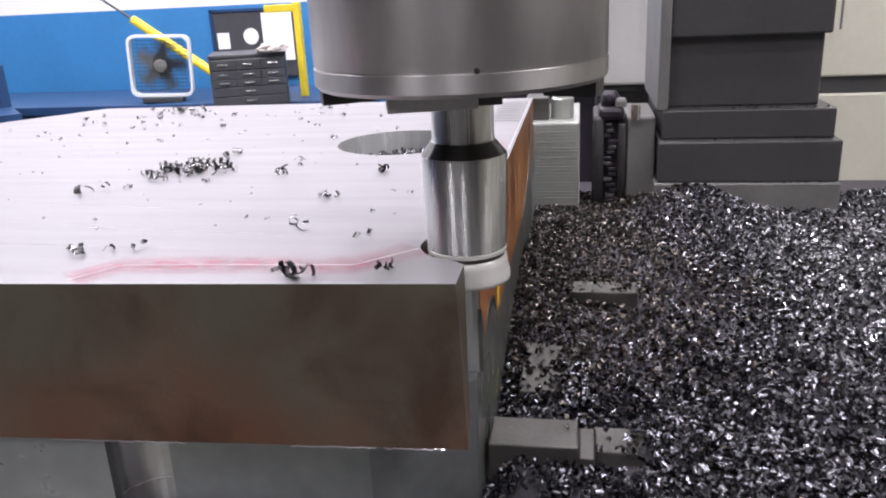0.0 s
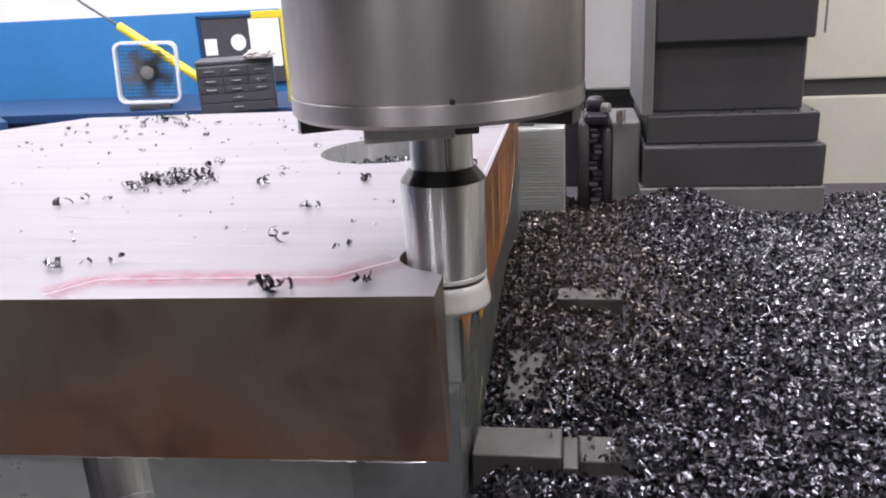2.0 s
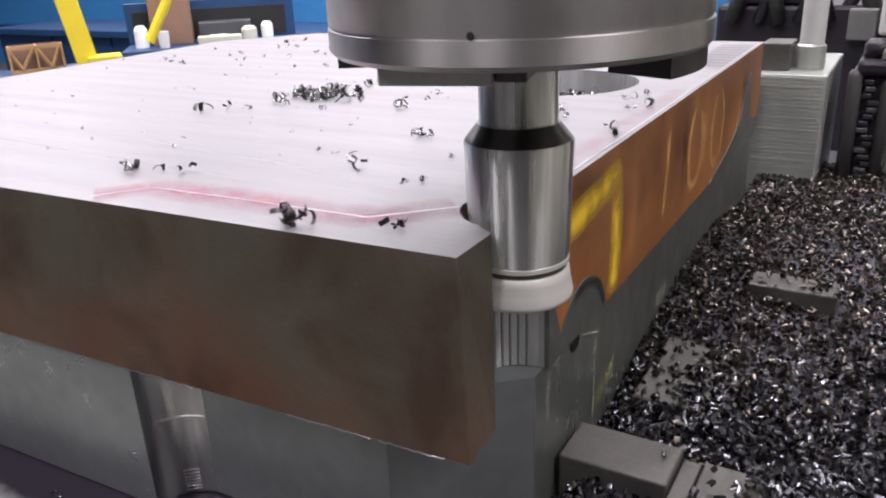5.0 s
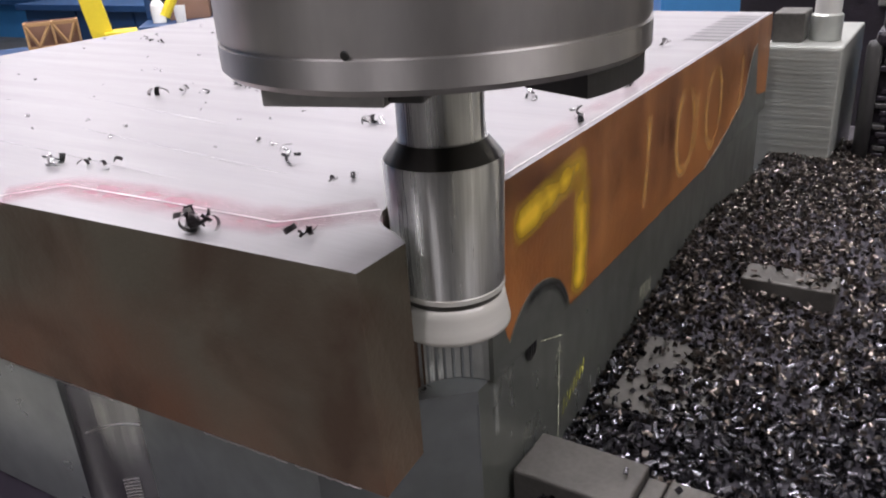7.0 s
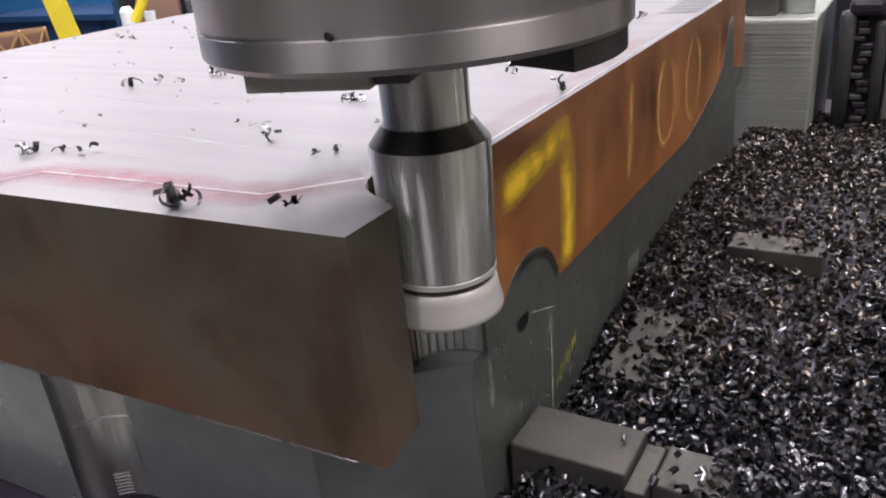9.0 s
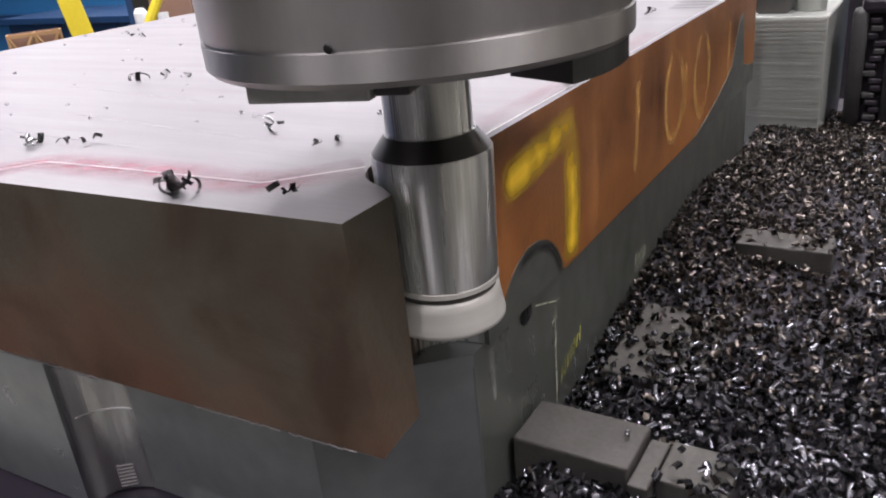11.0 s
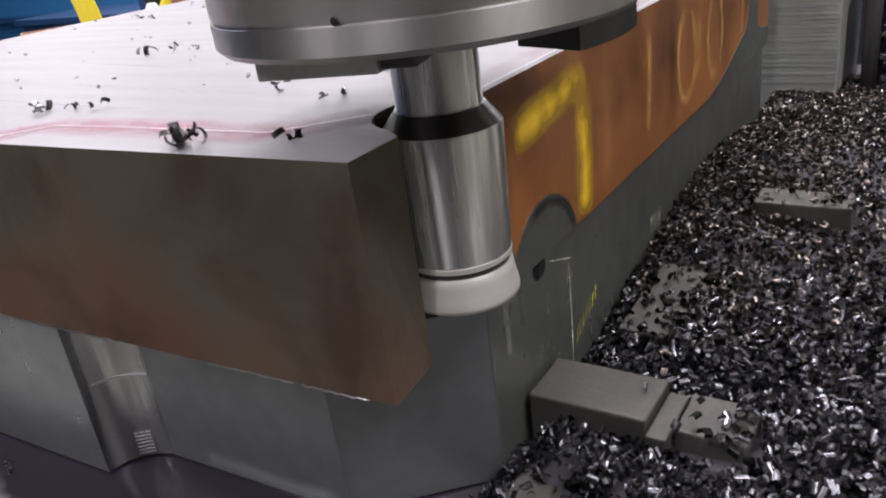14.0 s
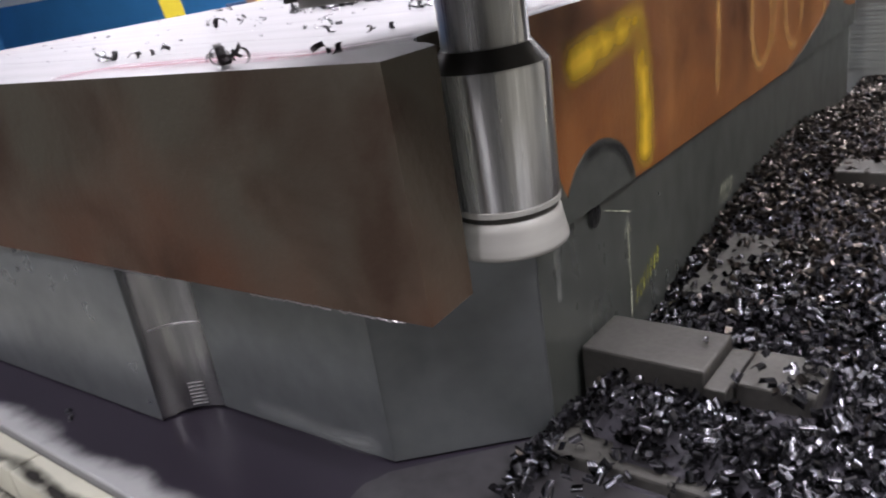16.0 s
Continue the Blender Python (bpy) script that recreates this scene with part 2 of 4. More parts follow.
M_BLACK = mat("plain_black", (0.02, 0.02, 0.02), 0.5, 0.0, 12, 0.3)
M_GREASE = mat("purple_black_grease", (0.034, 0.027, 0.038), 0.38, 0.2, 9, 0.5, bump=0.002, rough_vary=0.12)
M_WHITEW = mat("white_wall_paint", (0.82, 0.81, 0.80), 0.7, 0.0, 2, 0.05, bump=0.0005)
M_BLUEW = mat("blue_wall_paint", (0.045, 0.22, 0.50), 0.5, 0.0, 1.5, 0.2, bump=0.0005)
M_BLUED = mat("dark_blue_steel_paint", (0.018, 0.062, 0.17), 0.45, 0.0, 4, 0.3)
M_YELLOW = mat("yellow_steel_paint", (0.80, 0.62, 0.03), 0.45, 0.0, 6, 0.15)
M_TOOLBOX = mat("charcoal_tool_chest_paint", (0.065, 0.065, 0.075), 0.4, 0.0, 6, 0.2)
M_CHROME = mat("chrome_pull", (0.75, 0.75, 0.75), 0.2, 1.0, 8, 0.1)
M_PAPER = mat("white_paper", (0.85, 0.85, 0.83), 0.8, 0.0, 8, 0.05)
M_FANWHITE = mat("white_fan_plastic", (0.75, 0.78, 0.80), 0.45, 0.0, 8, 0.08)
M_FANDARK = mat("dark_fan_grille", (0.05, 0.055, 0.06), 0.5, 0.0, 10, 0.3)
M_WOOD = mat("pine_crate_wood", (0.48, 0.28, 0.12), 0.65, 0.0, 6, 0.35, stretch=(1, 1, 8), bump=0.0006)
M_RAG = mat("grey_rag", (0.55, 0.50, 0.47), 0.9, 0.0, 20, 0.3, bump=0.002)
M_BROWNBOX = mat("brown_cardboard", (0.28, 0.16, 0.11), 0.8, 0.0, 8, 0.2)
M_FLOOR = mat("dark_grey_shop_floor", (0.115, 0.113, 0.108), 0.5, 0.0, 1.2, 0.35, rough_vary=0.12, bump=0.0006)
M_CEIL = mat("pale_ceiling_sheet", (0.6, 0.6, 0.6), 0.7, 0.0, 1, 0.1)
M_TUBE = mat("lit_tube_diffuser", (0.9, 0.9, 0.9), 0.5, emit=(1.0, 0.97, 0.93), emit_strength=11.0)
M_DYE = soft_mark("red_layout_dye", (0.42, 0.15, 0.21), 0.6, 0.45, 14, tip=0.01)
M_DYEFAINT = soft_mark("faint_red_layout_dye", (0.48, 0.18, 0.22), 0.2, 0.45, 18, tip=0.03)
M_MARK = soft_mark("bright_milling_mark", (0.62, 0.60, 0.62), 0.55, 0.4, 30, 0.4)
M_STREAK = soft_mark("pale_streak", (0.42, 0.43, 0.40), 0.5, 0.5, 40, 0.5)
M_GRIME = soft_mark("black_oily_grime", (0.022, 0.019, 0.018), 1.3, 0.5, 22, 0.5, tip=0.04)
M_RIMSHADE = soft_mark("painted_rim_shade", (0.025, 0.025, 0.024), 1.0, 0.4, 30, 0.5)
# darker copy of M_GROUND: the right face's shade, the far patch's oil
M_GROUNDDARK = mat("oily_shaded_ground_steel", (0.205, 0.215, 0.195), 0.33, 0.6, 3, 0.45, bump=0.00004, rough_vary=0.1, stretch=(1, 1, 0.5))
M_FOOT = soft_mark("pale_foot_band", (0.40, 0.41, 0.41), 0.55, 0.45, 9, 0.5)
M_TABLETOP = oily_table("oily_table_with_pale_edge", (0.026, 0.021, 0.031), (0.40, 0.395, 0.40))
M_TABLEGREY = mat("greyer_machine_table", (0.075, 0.070, 0.076), 0.36, 0.2, 6, 0.5, rough_vary=0.12)
M_SCRIBE = mat("scribed_bright_line", (0.62, 0.58, 0.60), 0.3, 1.0, 40, 0.1)
M_SPRAY = soft_mark("yellow_spray_paint", (0.78, 0.50, 0.02), 1.25, 0.6, 13, 0.5)
M_CHALK = soft_mark("pale_chalk_stroke", (0.66, 0.36, 0.10), 0.75, 0.8, 24, 0.5)
M_SOOT = soft_mark("dark_rust_stain", (0.075, 0.034, 0.022), 0.6, 0.6, 11, 0.5, tip=0.45)
M_PENY = soft_mark("yellow_paint_pen", (0.72, 0.70, 0.12), 1.0, 0.6, 90, 0.3)
M_PENW = soft_mark("pale_paint_pen", (0.62, 0.64, 0.48), 1.0, 0.6, 90, 0.3)


# ---- builders ----
def mesh_of(name, bm, material, smooth=False):
    me = bpy.data.meshes.new(name)
    bmesh.ops.recalc_face_normals(bm, faces=bm.faces)
    bm.to_mesh(me)
    bm.free()
    for m in (material if isinstance(material, (list, tuple)) else [material]):
        me.materials.append(m)
    if smooth:
        for p in me.polygons:
            p.use_smooth = True
    return me


def part(name, bm, material, parent=None, label="", smooth=False, at=None):
    ob = new(name, mesh_of(name, bm, material, smooth))
    if parent is not None:
        ob.parent = parent
    if at is not None:
        ob.matrix_basis = at
    if label:
        ob["label"] = label
    return ob


def thing(name, label, category, at=None, group="", kind=""):
    ob = new(name)
    ob.empty_display_size = 0.05
    if at is not None:
        ob.matrix_basis = at
    return tagged(ob, label, category, group, kind)


def box(x0, x1, y0, y1, z0, z1, bevel=0.0, bm=None, seg=2):
    own = bm is None
    bm = bmesh.new() if own else bm
    r = bmesh.ops.create_cube(bm, size=1.0)
    for v in r["verts"]:
        v.co = Vector((x0 + (v.co.x + 0.5) * (x1 - x0), y0 + (v.co.y + 0.5) * (y1 - y0), z0 + (v.co.z + 0.5) * (z1 - z0)))
    if bevel:
        es = list({e for v in r["verts"] for e in v.link_edges})
        bmesh.ops.bevel(bm, geom=es, offset=bevel, segments=seg, affect="EDGES", profile=0.5)
    return bm


def lathe(profile, n=64, bm=None, cx=0, cy=0):
    """Turn a profile of (radius, height) pairs about the z axis; a radius of 0 closes it."""
    bm = bm or bmesh.new()
    rings = []
    for r, z in profile:
        if r == 0:
            rings.append([bm.verts.new((cx, cy, z))])
        else:
            rings.append([bm.verts.new((cx + r * math.cos(a), cy + r * math.sin(a), z)) for a in (2 * math.pi * k / n for k in range(n))])
    for a, b in zip(rings, rings[1:]):
        for k in range(n):
            j = (k + 1) % n
            if len(a) == 1 and len(b) > 1:
                bm.faces.new((a[0], b[k], b[j]))
            elif len(b) == 1 and len(a) > 1:
                bm.faces.new((a[k], a[j], b[0]))
            elif len(a) > 1:
                bm.faces.new((a[k], a[j], b[j], b[k]))
    return bm


def arc(cx, cy, r, a0, a1, n):
    return [(cx + r * math.cos(radians(a0 + (a1 - a0) * k / n)), cy + r * math.sin(radians(a0 + (a1 - a0) * k / n))) for k in range(n + 1)]


def prism(outline, z0, z1, holes=(), bm=None):
    """Upright prism over a plan outline, with holes right through it."""
    bm = bm or bmesh.new()
    loops = [outline, *holes]
    for z in (z1, z0):
        edges = []
        for lp in loops:
            vs = [bm.verts.new((x, y, z)) for x, y in lp]
            edges += [bm.edges.new((vs[k], vs[(k + 1) % len(vs)])) for k in range(len(vs))]
        bmesh.ops.triangle_fill(bm, use_beauty=True, edges=edges)
    bm.verts.ensure_lookup_table()
    n = sum(len(lp) for lp in loops)
    base = len(bm.verts) - 2 * n
    k0 = base
    for lp in loops:
        for k in range(len(lp)):
            j = (k + 1) % len(lp)
            bm.faces.new((bm.verts[k0 + k], bm.verts[k0 + j], bm.verts[k0 + n + j], bm.verts[k0 + n + k]))
        k0 += len(lp)
    return bm


def ribbon(points, width, normal, closed=False, bm=None):
    """A flat strip along points, lying across normal, with u across it."""
    bm = bm or bmesh.new()
    uvl = bm.loops.layers.uv.verify()
    pts = [Vector(p) for p in points]
    nv = Vector(normal)
    rows = []
    for k, p in enumerate(pts):
        d = (pts[min(k + 1, len(pts) - 1)] - pts[max(k - 1, 0)]).normalized()
        s = nv.cross(d).normalized() * width / 2
        rows.append((bm.verts.new(p - s), bm.verts.new(p + s)))
    for k in range(len(rows) - 1):
        f = bm.faces.new((rows[k][0], rows[k][1], rows[k + 1][1], rows[k + 1][0]))
        v0, v1 = k / (len(rows) - 1), (k + 1) / (len(rows) - 1)
        for lp, u in zip(f.loops, ((0, v0), (1, v0), (1, v1), (0, v1))):
            lp[uvl].uv = u
    return bm


def tube(points, radius, n=8, bm=None):
    bm = bm or bmesh.new()
    pts = [Vector(p) for p in points]
    rings = []
    for k, p in enumerate(pts):
        d = (pts[min(k + 1, len(pts) - 1)] - pts[max(k - 1, 0)]).normalized()
        a = d.orthogonal().normalized()
        if rings:
            a = (ref - ref.dot(d) * d).normalized()
        ref = a
        b = d.cross(a)
        rings.append([bm.verts.new(p + radius * (math.cos(2 * math.pi * i / n) * a + math.sin(2 * math.pi * i / n) * b)) for i in range(n)])
    for r0, r1 in zip(rings, rings[1:]):
        for i in range(n):
            bm.faces.new((r0[i], r0[(i + 1) % n], r1[(i + 1) % n], r1[i]))
    bm.faces.new(rings[0][::-1])
    bm.faces.new(rings[-1])
    return bm


# ---- the shop ----
def build_room():
    tagged(part("floor", box(-16, 7, -7, 6.62, -0.1, 0.0), M_FLOOR), "dark grey worn concrete shop floor", "floor", kind="structure")
    tagged(part("ceiling", box(-16, 7, -7, 6.62, 5.5, 5.6), M_CEIL), "pale sheet ceiling of the shop", "ceiling", kind="structure")
    wall = thing("wall_north", "shop wall painted blue below and white above", "wall", kind="structure")
    part("lower_wall", box(-16, 7, 6.62, 6.8, 0, 1.42), M_BLUEW, wall, "blue painted lower wall")
    part("upper_wall", box(-16, 7, 6.62, 6.8, 1.42, 5.5), M_WHITEW, wall, "white painted upper wall")
    tagged(part("wall_south", box(-16, 7, -7.2, -7, 0, 5.5), M_COLLIGHT), "grey shop wall", "wall", kind="structure")
    tagged(part("wall_west", box(-16.2, -16, -7, 6.62, 0, 5.5), M_BLUEW), "blue painted shop wall", "wall", kind="structure")
    tagged(part("wall_east", box(7, 7.2, -7, 6.62, 0, 5.5), M_PANEL), "cream shop wall", "wall", kind="structure")


LAMPS = [(-8.0, 4.6, 140), (-3.6, 4.6, 140), (1.0, 4.6, 150), (-5.0, 1.6, 150), (-0.9, 1.8, 150)]
# single tubes over the aisles: place, turn and power
STRIPS = [(3.3, 0.72, 0, 105), (3.3, -0.55, 0, 105), (-2.5, -3.5, 62, 135), (0.25, -3.6, 90, 90)]


def build_lamps():
    for rows, name, label, wide in (([(x, y, 0, p) for x, y, p in LAMPS], "ceiling_light", "long lit ceiling light with white housing", 0.56),
                                    (STRIPS, "strip_light", "narrow lit strip light with white housing", 0.24)):
        first = None
        for x, y, turn, power in rows:
            at = pose(x, y, 5.5, 0, 0, turn)
            if first is None:
                first = thing(name, label, "ceiling light", at, name.replace("_", " ") + "s")
                part("housing", box(-1.25, 1.25, -wide / 2 - 0.04, wide / 2 + 0.04, -0.09, 0.0, 0.01), M_FANWHITE, first)
                part("diffuser", box(-1.2, 1.2, -wide / 2, wide / 2, -0.11, -0.092, 0.004), M_TUBE, first, "glowing diffuser")
            else:
                copy_thing(first, at)
            lamp = bpy.data.lights.new("ceiling_lamp", "AREA")
            lamp.shape, lamp.size, lamp.size_y = "RECTANGLE", 2.4, wide
            lamp.energy, lamp.color = power, (1.0, 0.97, 0.93)
            ob = new("ceiling_lamp", lamp)
            ob.matrix_basis = pose(x, y, 5.37, 0, 0, turn)


# ---- the workpiece ----
POCKET = (-0.006, 0.131)
FRONT_SKEW = 0.047      # the front face runs back this much per metre to the left


def front_y(x):
    return x * FRONT_SKEW


def build_workpiece():
    w = thing("steel_workpiece", "thick rusty steel plate with bright milled top", "steel plate", pose(0, 0, TOP))
    cx, cy = POCKET
    R = 0.0566
    # pocket wall: a round bite into the side, ribbed by earlier plunges
    a0 = math.degrees(math.acos(-cx / R))
    n = 126
    bite = []
    for k in range(n + 1):
        a = -a0 - (360 - 2 * a0) * k / n
        rr = R - 0.0004 * abs(math.sin(radians(a) * 17))
        bite.append((cx + rr * math.cos(radians(a)), cy + rr * math.sin(radians(a))))
    bite[0], bite[-1] = (0, bite[0][1]), (0, bite[-1][1])
    # the cutter came in from the side, so the front wall of the bite opens outwards
    bite = [(0, 0.0615)] + [p for p in bite if p[0] < -0.020 or p[1] > cy]
    outline = [(0, 0), *bite, (0, 1.385), (-1.25, 1.37), (-1.43, 1.14), (-1.435, front_y(-1.435))]
    hole = arc(-0.232, 0.79, 0.13, 0, 360, 72)[:-1]
    bm = prism(outline, -0.2, 0.0, [hole])
    for v in bm.verts:      # the flame-cut corner drifts out towards its foot
        if math.hypot(v.co.x, v.co.y) < 1e-4 and v.co.z < -0.1:
            v.co.x += 0.006
    bm.normal_update()
    for f in bm.faces:
        c, nn = f.calc_center_median(), f.normal
        if abs(nn.z) > 0.7:
            f.material_index = 0
        elif math.hypot(c.x + 0.232, c.y - 0.79) < 0.135:
            f.material_index = 4
        elif math.hypot(c.x - cx, c.y - cy) < R + 0.006 and -0.058 < c.x < -0.001 and c.y > 0.06:
            f.material_index = 4
        elif c.x > -0.001 and c.y > 0.12:
            f.material_index = 2
        else:
            f.material_index = 1
    part("upper_slab", bm, [M_TOP, M_FRONT, M_RUST, M_FILLET, M_BOREWALL], w, "slab with rusty sides, milled top and round bore")

    for k in range(17):
        a = radians(108 + k * 9)
        rx, ry = cx + (R + 0.0008) * math.cos(a), cy + (R + 0.0008) * math.sin(a)
        part("plunge_rib", tube([(rx, ry, -0.1995), (rx, ry, -0.118 - 0.006 * (k % 3))], 0.0022, 6), M_GROUND, w, "upright rib left by earlier plunges")
    # lower body: ground faces, a step with a rounded inner corner, a cut-off outer corner
    gc, gr = (-0.383, -0.012), 0.056
    groove = arc(gc[0], gc[1], gr, 180, 90, 24)
    low = [(-1.40, -0.052), *groove, (-0.127, 0.055), (-0.006, 0.167), (-0.006, 1.37), (-1.24, 1.355), (-1.40, 1.13)]
    bm = prism(low, -0.405, -0.2005)
    bm.normal_update()
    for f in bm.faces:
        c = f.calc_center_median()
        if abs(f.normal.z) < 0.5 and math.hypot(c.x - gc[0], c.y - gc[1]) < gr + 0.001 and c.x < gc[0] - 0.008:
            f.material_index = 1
        # shade of the right face is put into a darker material
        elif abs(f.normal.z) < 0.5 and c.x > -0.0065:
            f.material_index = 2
    part("lower_body", bm, [M_GROUND, M_FILLET, M_GROUNDDARK], w, "ground grey lower body with a rounded inner corner")
    rings = []
    for k in range(7):
        z = -0.400 + k * 0.0048
        pts = [(x, y, z) for x, y in arc(gc[0], gc[1], gr - 0.0012, 140, 120, 10)]
        rings.append(pts)
    bm = bmesh.new()
    for pts in rings:
        tube(pts, 0.0004, 6, bm)
    part("thread", bm, M_SCRIBE, w, "fine tool ridges at the step's foot", smooth=True)
    part("turned_ring", tube([(x, y, -0.292) for x, y in arc(gc[0], gc[1], gr - 0.0004, 165, 100, 24)], 0.0009, 6), M_SCRIBE, w, "bright tool ring", smooth=True)

    rb = random.Random(21)
    for x0, x1 in ((-0.50, -0.33), (-0.20, -0.10), (-0.09, -0.02)):
        pts = []
        for k in range(29):
            bx = x0 + (x1 - x0) * k / 28
            pts.append((bx, front_y(bx) - 0.0006, -0.2006 + rb.uniform(-0.0014, 0.0006)))
        part("burr", tube(pts, 0.0007, 5), M_SCRIBE, w, "bright ragged burr on the lower edge")
    # thin beads added along two corners to draw their edge highlights
    part("rim_highlight", tube([(-0.0062, 0.1664, -0.215), (-0.0062, 0.1664, -0.33), (-0.0055, 0.1664, -0.345), (-0.0062, 0.1664, -0.40)], 0.0008, 5), M_GROUND, w, "thin bead for the highlight along the corner")
    part("rim_highlight", tube([(-0.127, 0.0548, -0.215), (-0.127, 0.0548, -0.30), (-0.1272, 0.0549, -0.36), (-0.127, 0.0548, -0.403)], 0.0008, 5), M_GROUND, w, "thin bead for the highlight along the corner")
    # faint paler band low on the front face
    foot = [(-0.335 + 0.02 * k, 0.0435 + (0.0105 * k / 10), -0.392 + 0.004 * math.sin(k * 0.7)) for k in range(11)]
    part("foot_band", ribbon(foot, 0.034, (0, -1, 0)), M_FOOT, w, "pale band along the foot")
    # ground spot face that bites up into the rusty side, round a tapped hole
    outline = [(0.29 + 0.08 * math.cos(radians(t)), -0.216 + 0.08 * math.sin(radians(t))) for t in range(12, 149, 4)] + [(0.2150, -0.160), (0.2040, -0.130), (0.1868, -0.108), (0.1868, -0.1995)]
    spot = prism(outline, -0.004, 0.0013)
    part("spot_face", spot, M_GROUNDDARK, w, "round ground spot face", at=Matrix(((0, 0, 1, 0), (1, 0, 0, 0), (0, 1, 0, 0), (0, 0, 0, 1))))
    # dark ribbon paints the shade under the spot face's upper rim
    rim = [(0.0018, 0.29 + 0.0735 * math.cos(radians(t)), -0.216 + 0.0735 * math.sin(radians(t))) for t in range(12, 121, 4)]
    part("spot_rim_shade", ribbon(rim, 0.018, (1, 0, 0)), M_RIMSHADE, w, "shade painted inside the spot face's rim")
    # flat disc; the dark inside of the hole is put into its colour
    part("tapped_hole", lathe([(0, 0.0), (0.0125, 0.0), (0.0135, 0.0008)], 28), M_DARKCUT, w, "tapped hole as a dark disc, its shade in the colour", at=pose(-0.0052, 0.280, -0.212, 0, 90, 0))
    bm = bmesh.new()
    for k in range(3):
        tube([(-0.0042, 0.274 + k * 0.006 + 0.002 * math.sin(t), -0.212 + 0.0105 * math.cos(t)) for t in (0.3 + 2.5 * i / 8 for i in range(9))], 0.0007, 5, bm)
    part("hole_thread", bm, M_BORE, w, "bright thread turns", smooth=True)
    part("cut_edge", ribbon([(-0.0045, 0.198, -0.204), (-0.0045, 0.199, -0.275)], 0.013, (1, 0, 0)), M_STREAK, w, "pale upright streak")

    # layout dye and scribed lines on the top
    z = 0.0006
    line = [(-0.443, -0.010, z), (-0.405, 0.040, z), (-0.30, 0.046, z), (-0.125, 0.052, z), (-0.062, 0.112, z)]
    part("layout_dye", ribbon([(x, y + 0.002, z) for x, y, _ in line], 0.072, (0, 0, 1)), M_DYE, w, "smeared red layout dye")
    side = [(-0.030, 0.2, z), (-0.028, 0.4, z), (-0.026, 0.62, z), (-0.024, 0.78, z)]
    part("layout_dye", ribbon(side, 0.034, (0, 0, 1)), M_DYEFAINT, w, "smeared red layout dye")
    up = 0.0011
    part("scribed_line", ribbon([(x, y, up) for x, y, _ in line], 0.0022, (0, 0, 1)), M_SCRIBE, w)
    for y0, y1, xa, xb in ((0.13, 0.10, -0.9, -0.30), (0.20, 0.155, -0.62, -0.20), (0.33, 0.28, -0.8, -0.42)):
        part("tool_mark", ribbon([(xa, y0, up), (xb, y1, up)], 0.004, (0, 0, 1)), M_MARK, w, "faint bright milling mark")
    part("scribed_line", ribbon([(-0.008, 0.2, up), (-0.006, 0.7, up), (-0.005, 1.36, up)], 0.002, (0, 0, 1)), M_SCRIBE, w)

    for k in range(9):
        part("tool_mark", ribbon([(-0.075, 1.02 + k * 0.036, up), (-0.008, 1.02 + k * 0.036, up)], 0.007, (0, 0, 1)), M_DARKCUT, w, "grey cutter mark")

    # paint on the rusty side
    x = 0.0009
    part("sprayed_mark", ribbon([(x, 0.404, -0.014), (x, 0.403, -0.10), (x, 0.394, -0.199)], 0.056, (1, 0, 0)), M_SPRAY, w, "yellow sprayed stroke")
    part("sprayed_mark", ribbon([(x + 0.0004, 0.232, -0.055), (x + 0.0004, 0.285, -0.050), (x + 0.0004, 0.35, -0.042), (x + 0.0004, 0.415, -0.035)], 0.050, (1, 0, 0)), M_SPRAY, w, "yellow sprayed stroke")
    for y0, y1, zt, zb in ((0.63, 0.615, -0.03, -0.17), (0.86, 0.85, -0.05, -0.15), (1.15, 1.14, -0.04, -0.15)):
        part("chalk_stroke", ribbon([(x, y0, zt), (x, (y0 + y1) / 2 + 0.006, (zt + zb) / 2), (x, y1, zb)], 0.026, (1, 0, 0)), M_CHALK, w, "pale chalk stroke")
    for yc in (0.80, 0.96):
        part("chalk_stroke", ribbon([(x, yc + 0.045 * math.sin(a), -0.10 + 0.065 * math.cos(a)) for a in (2 * math.pi * k / 24 for k in range(25))], 0.026, (1, 0, 0)), M_CHALK, w, "pale chalk loop")
    for y0, y1, zt, zb, wd in ((0.52, 0.50, -0.001, -0.12, 0.22), (0.30, 0.29, -0.001, -0.05, 0.24), (0.70, 0.69, -0.001, -0.16, 0.13), (0.735, 0.72, -0.005, -0.198, 0.06), (1.06, 1.05, -0.001, -0.19, 0.12), (1.20, 1.19, -0.001, -0.12, 0.18)):
        part("rust_stain", ribbon([(x - 0.0004, y0, zt), (x - 0.0004, (y0 + y1) / 2, (zt + zb) / 2), (x - 0.0004, y1, zb)], wd, (1, 0, 0)), M_SOOT, w, "dark stain running down the rust")
    # the far foot of the rusty side is ground away to bare oily steel
    bare = [(0.93, -0.1995), (1.00, -0.186), (1.06, -0.172), (1.13, -0.152), (1.185, -0.132), (1.205, -0.092), (1.235, -0.05), (1.262, -0.043), (1.275, -0.09), (1.288, -0.148), (1.33, -0.158), (1.384, -0.162), (1.384, -0.1995)]
    part("ground_patch", prism(bare, -0.003, 0.0011), M_GROUNDDARK, w, "patch ground bare at the far foot", at=Matrix(((0, 0, 1, 0), (1, 0, 0, 0), (0, 1, 0, 0), (0, 0, 0, 1))))
    x = -0.0048
    part("arrow_mark", ribbon([(x, 0.352, -0.242), (x, 0.350, -0.33), (x, 0.347, -0.39)], 0.0035, (1, 0, 0)), M_PENW, w, "thin pale arrow")
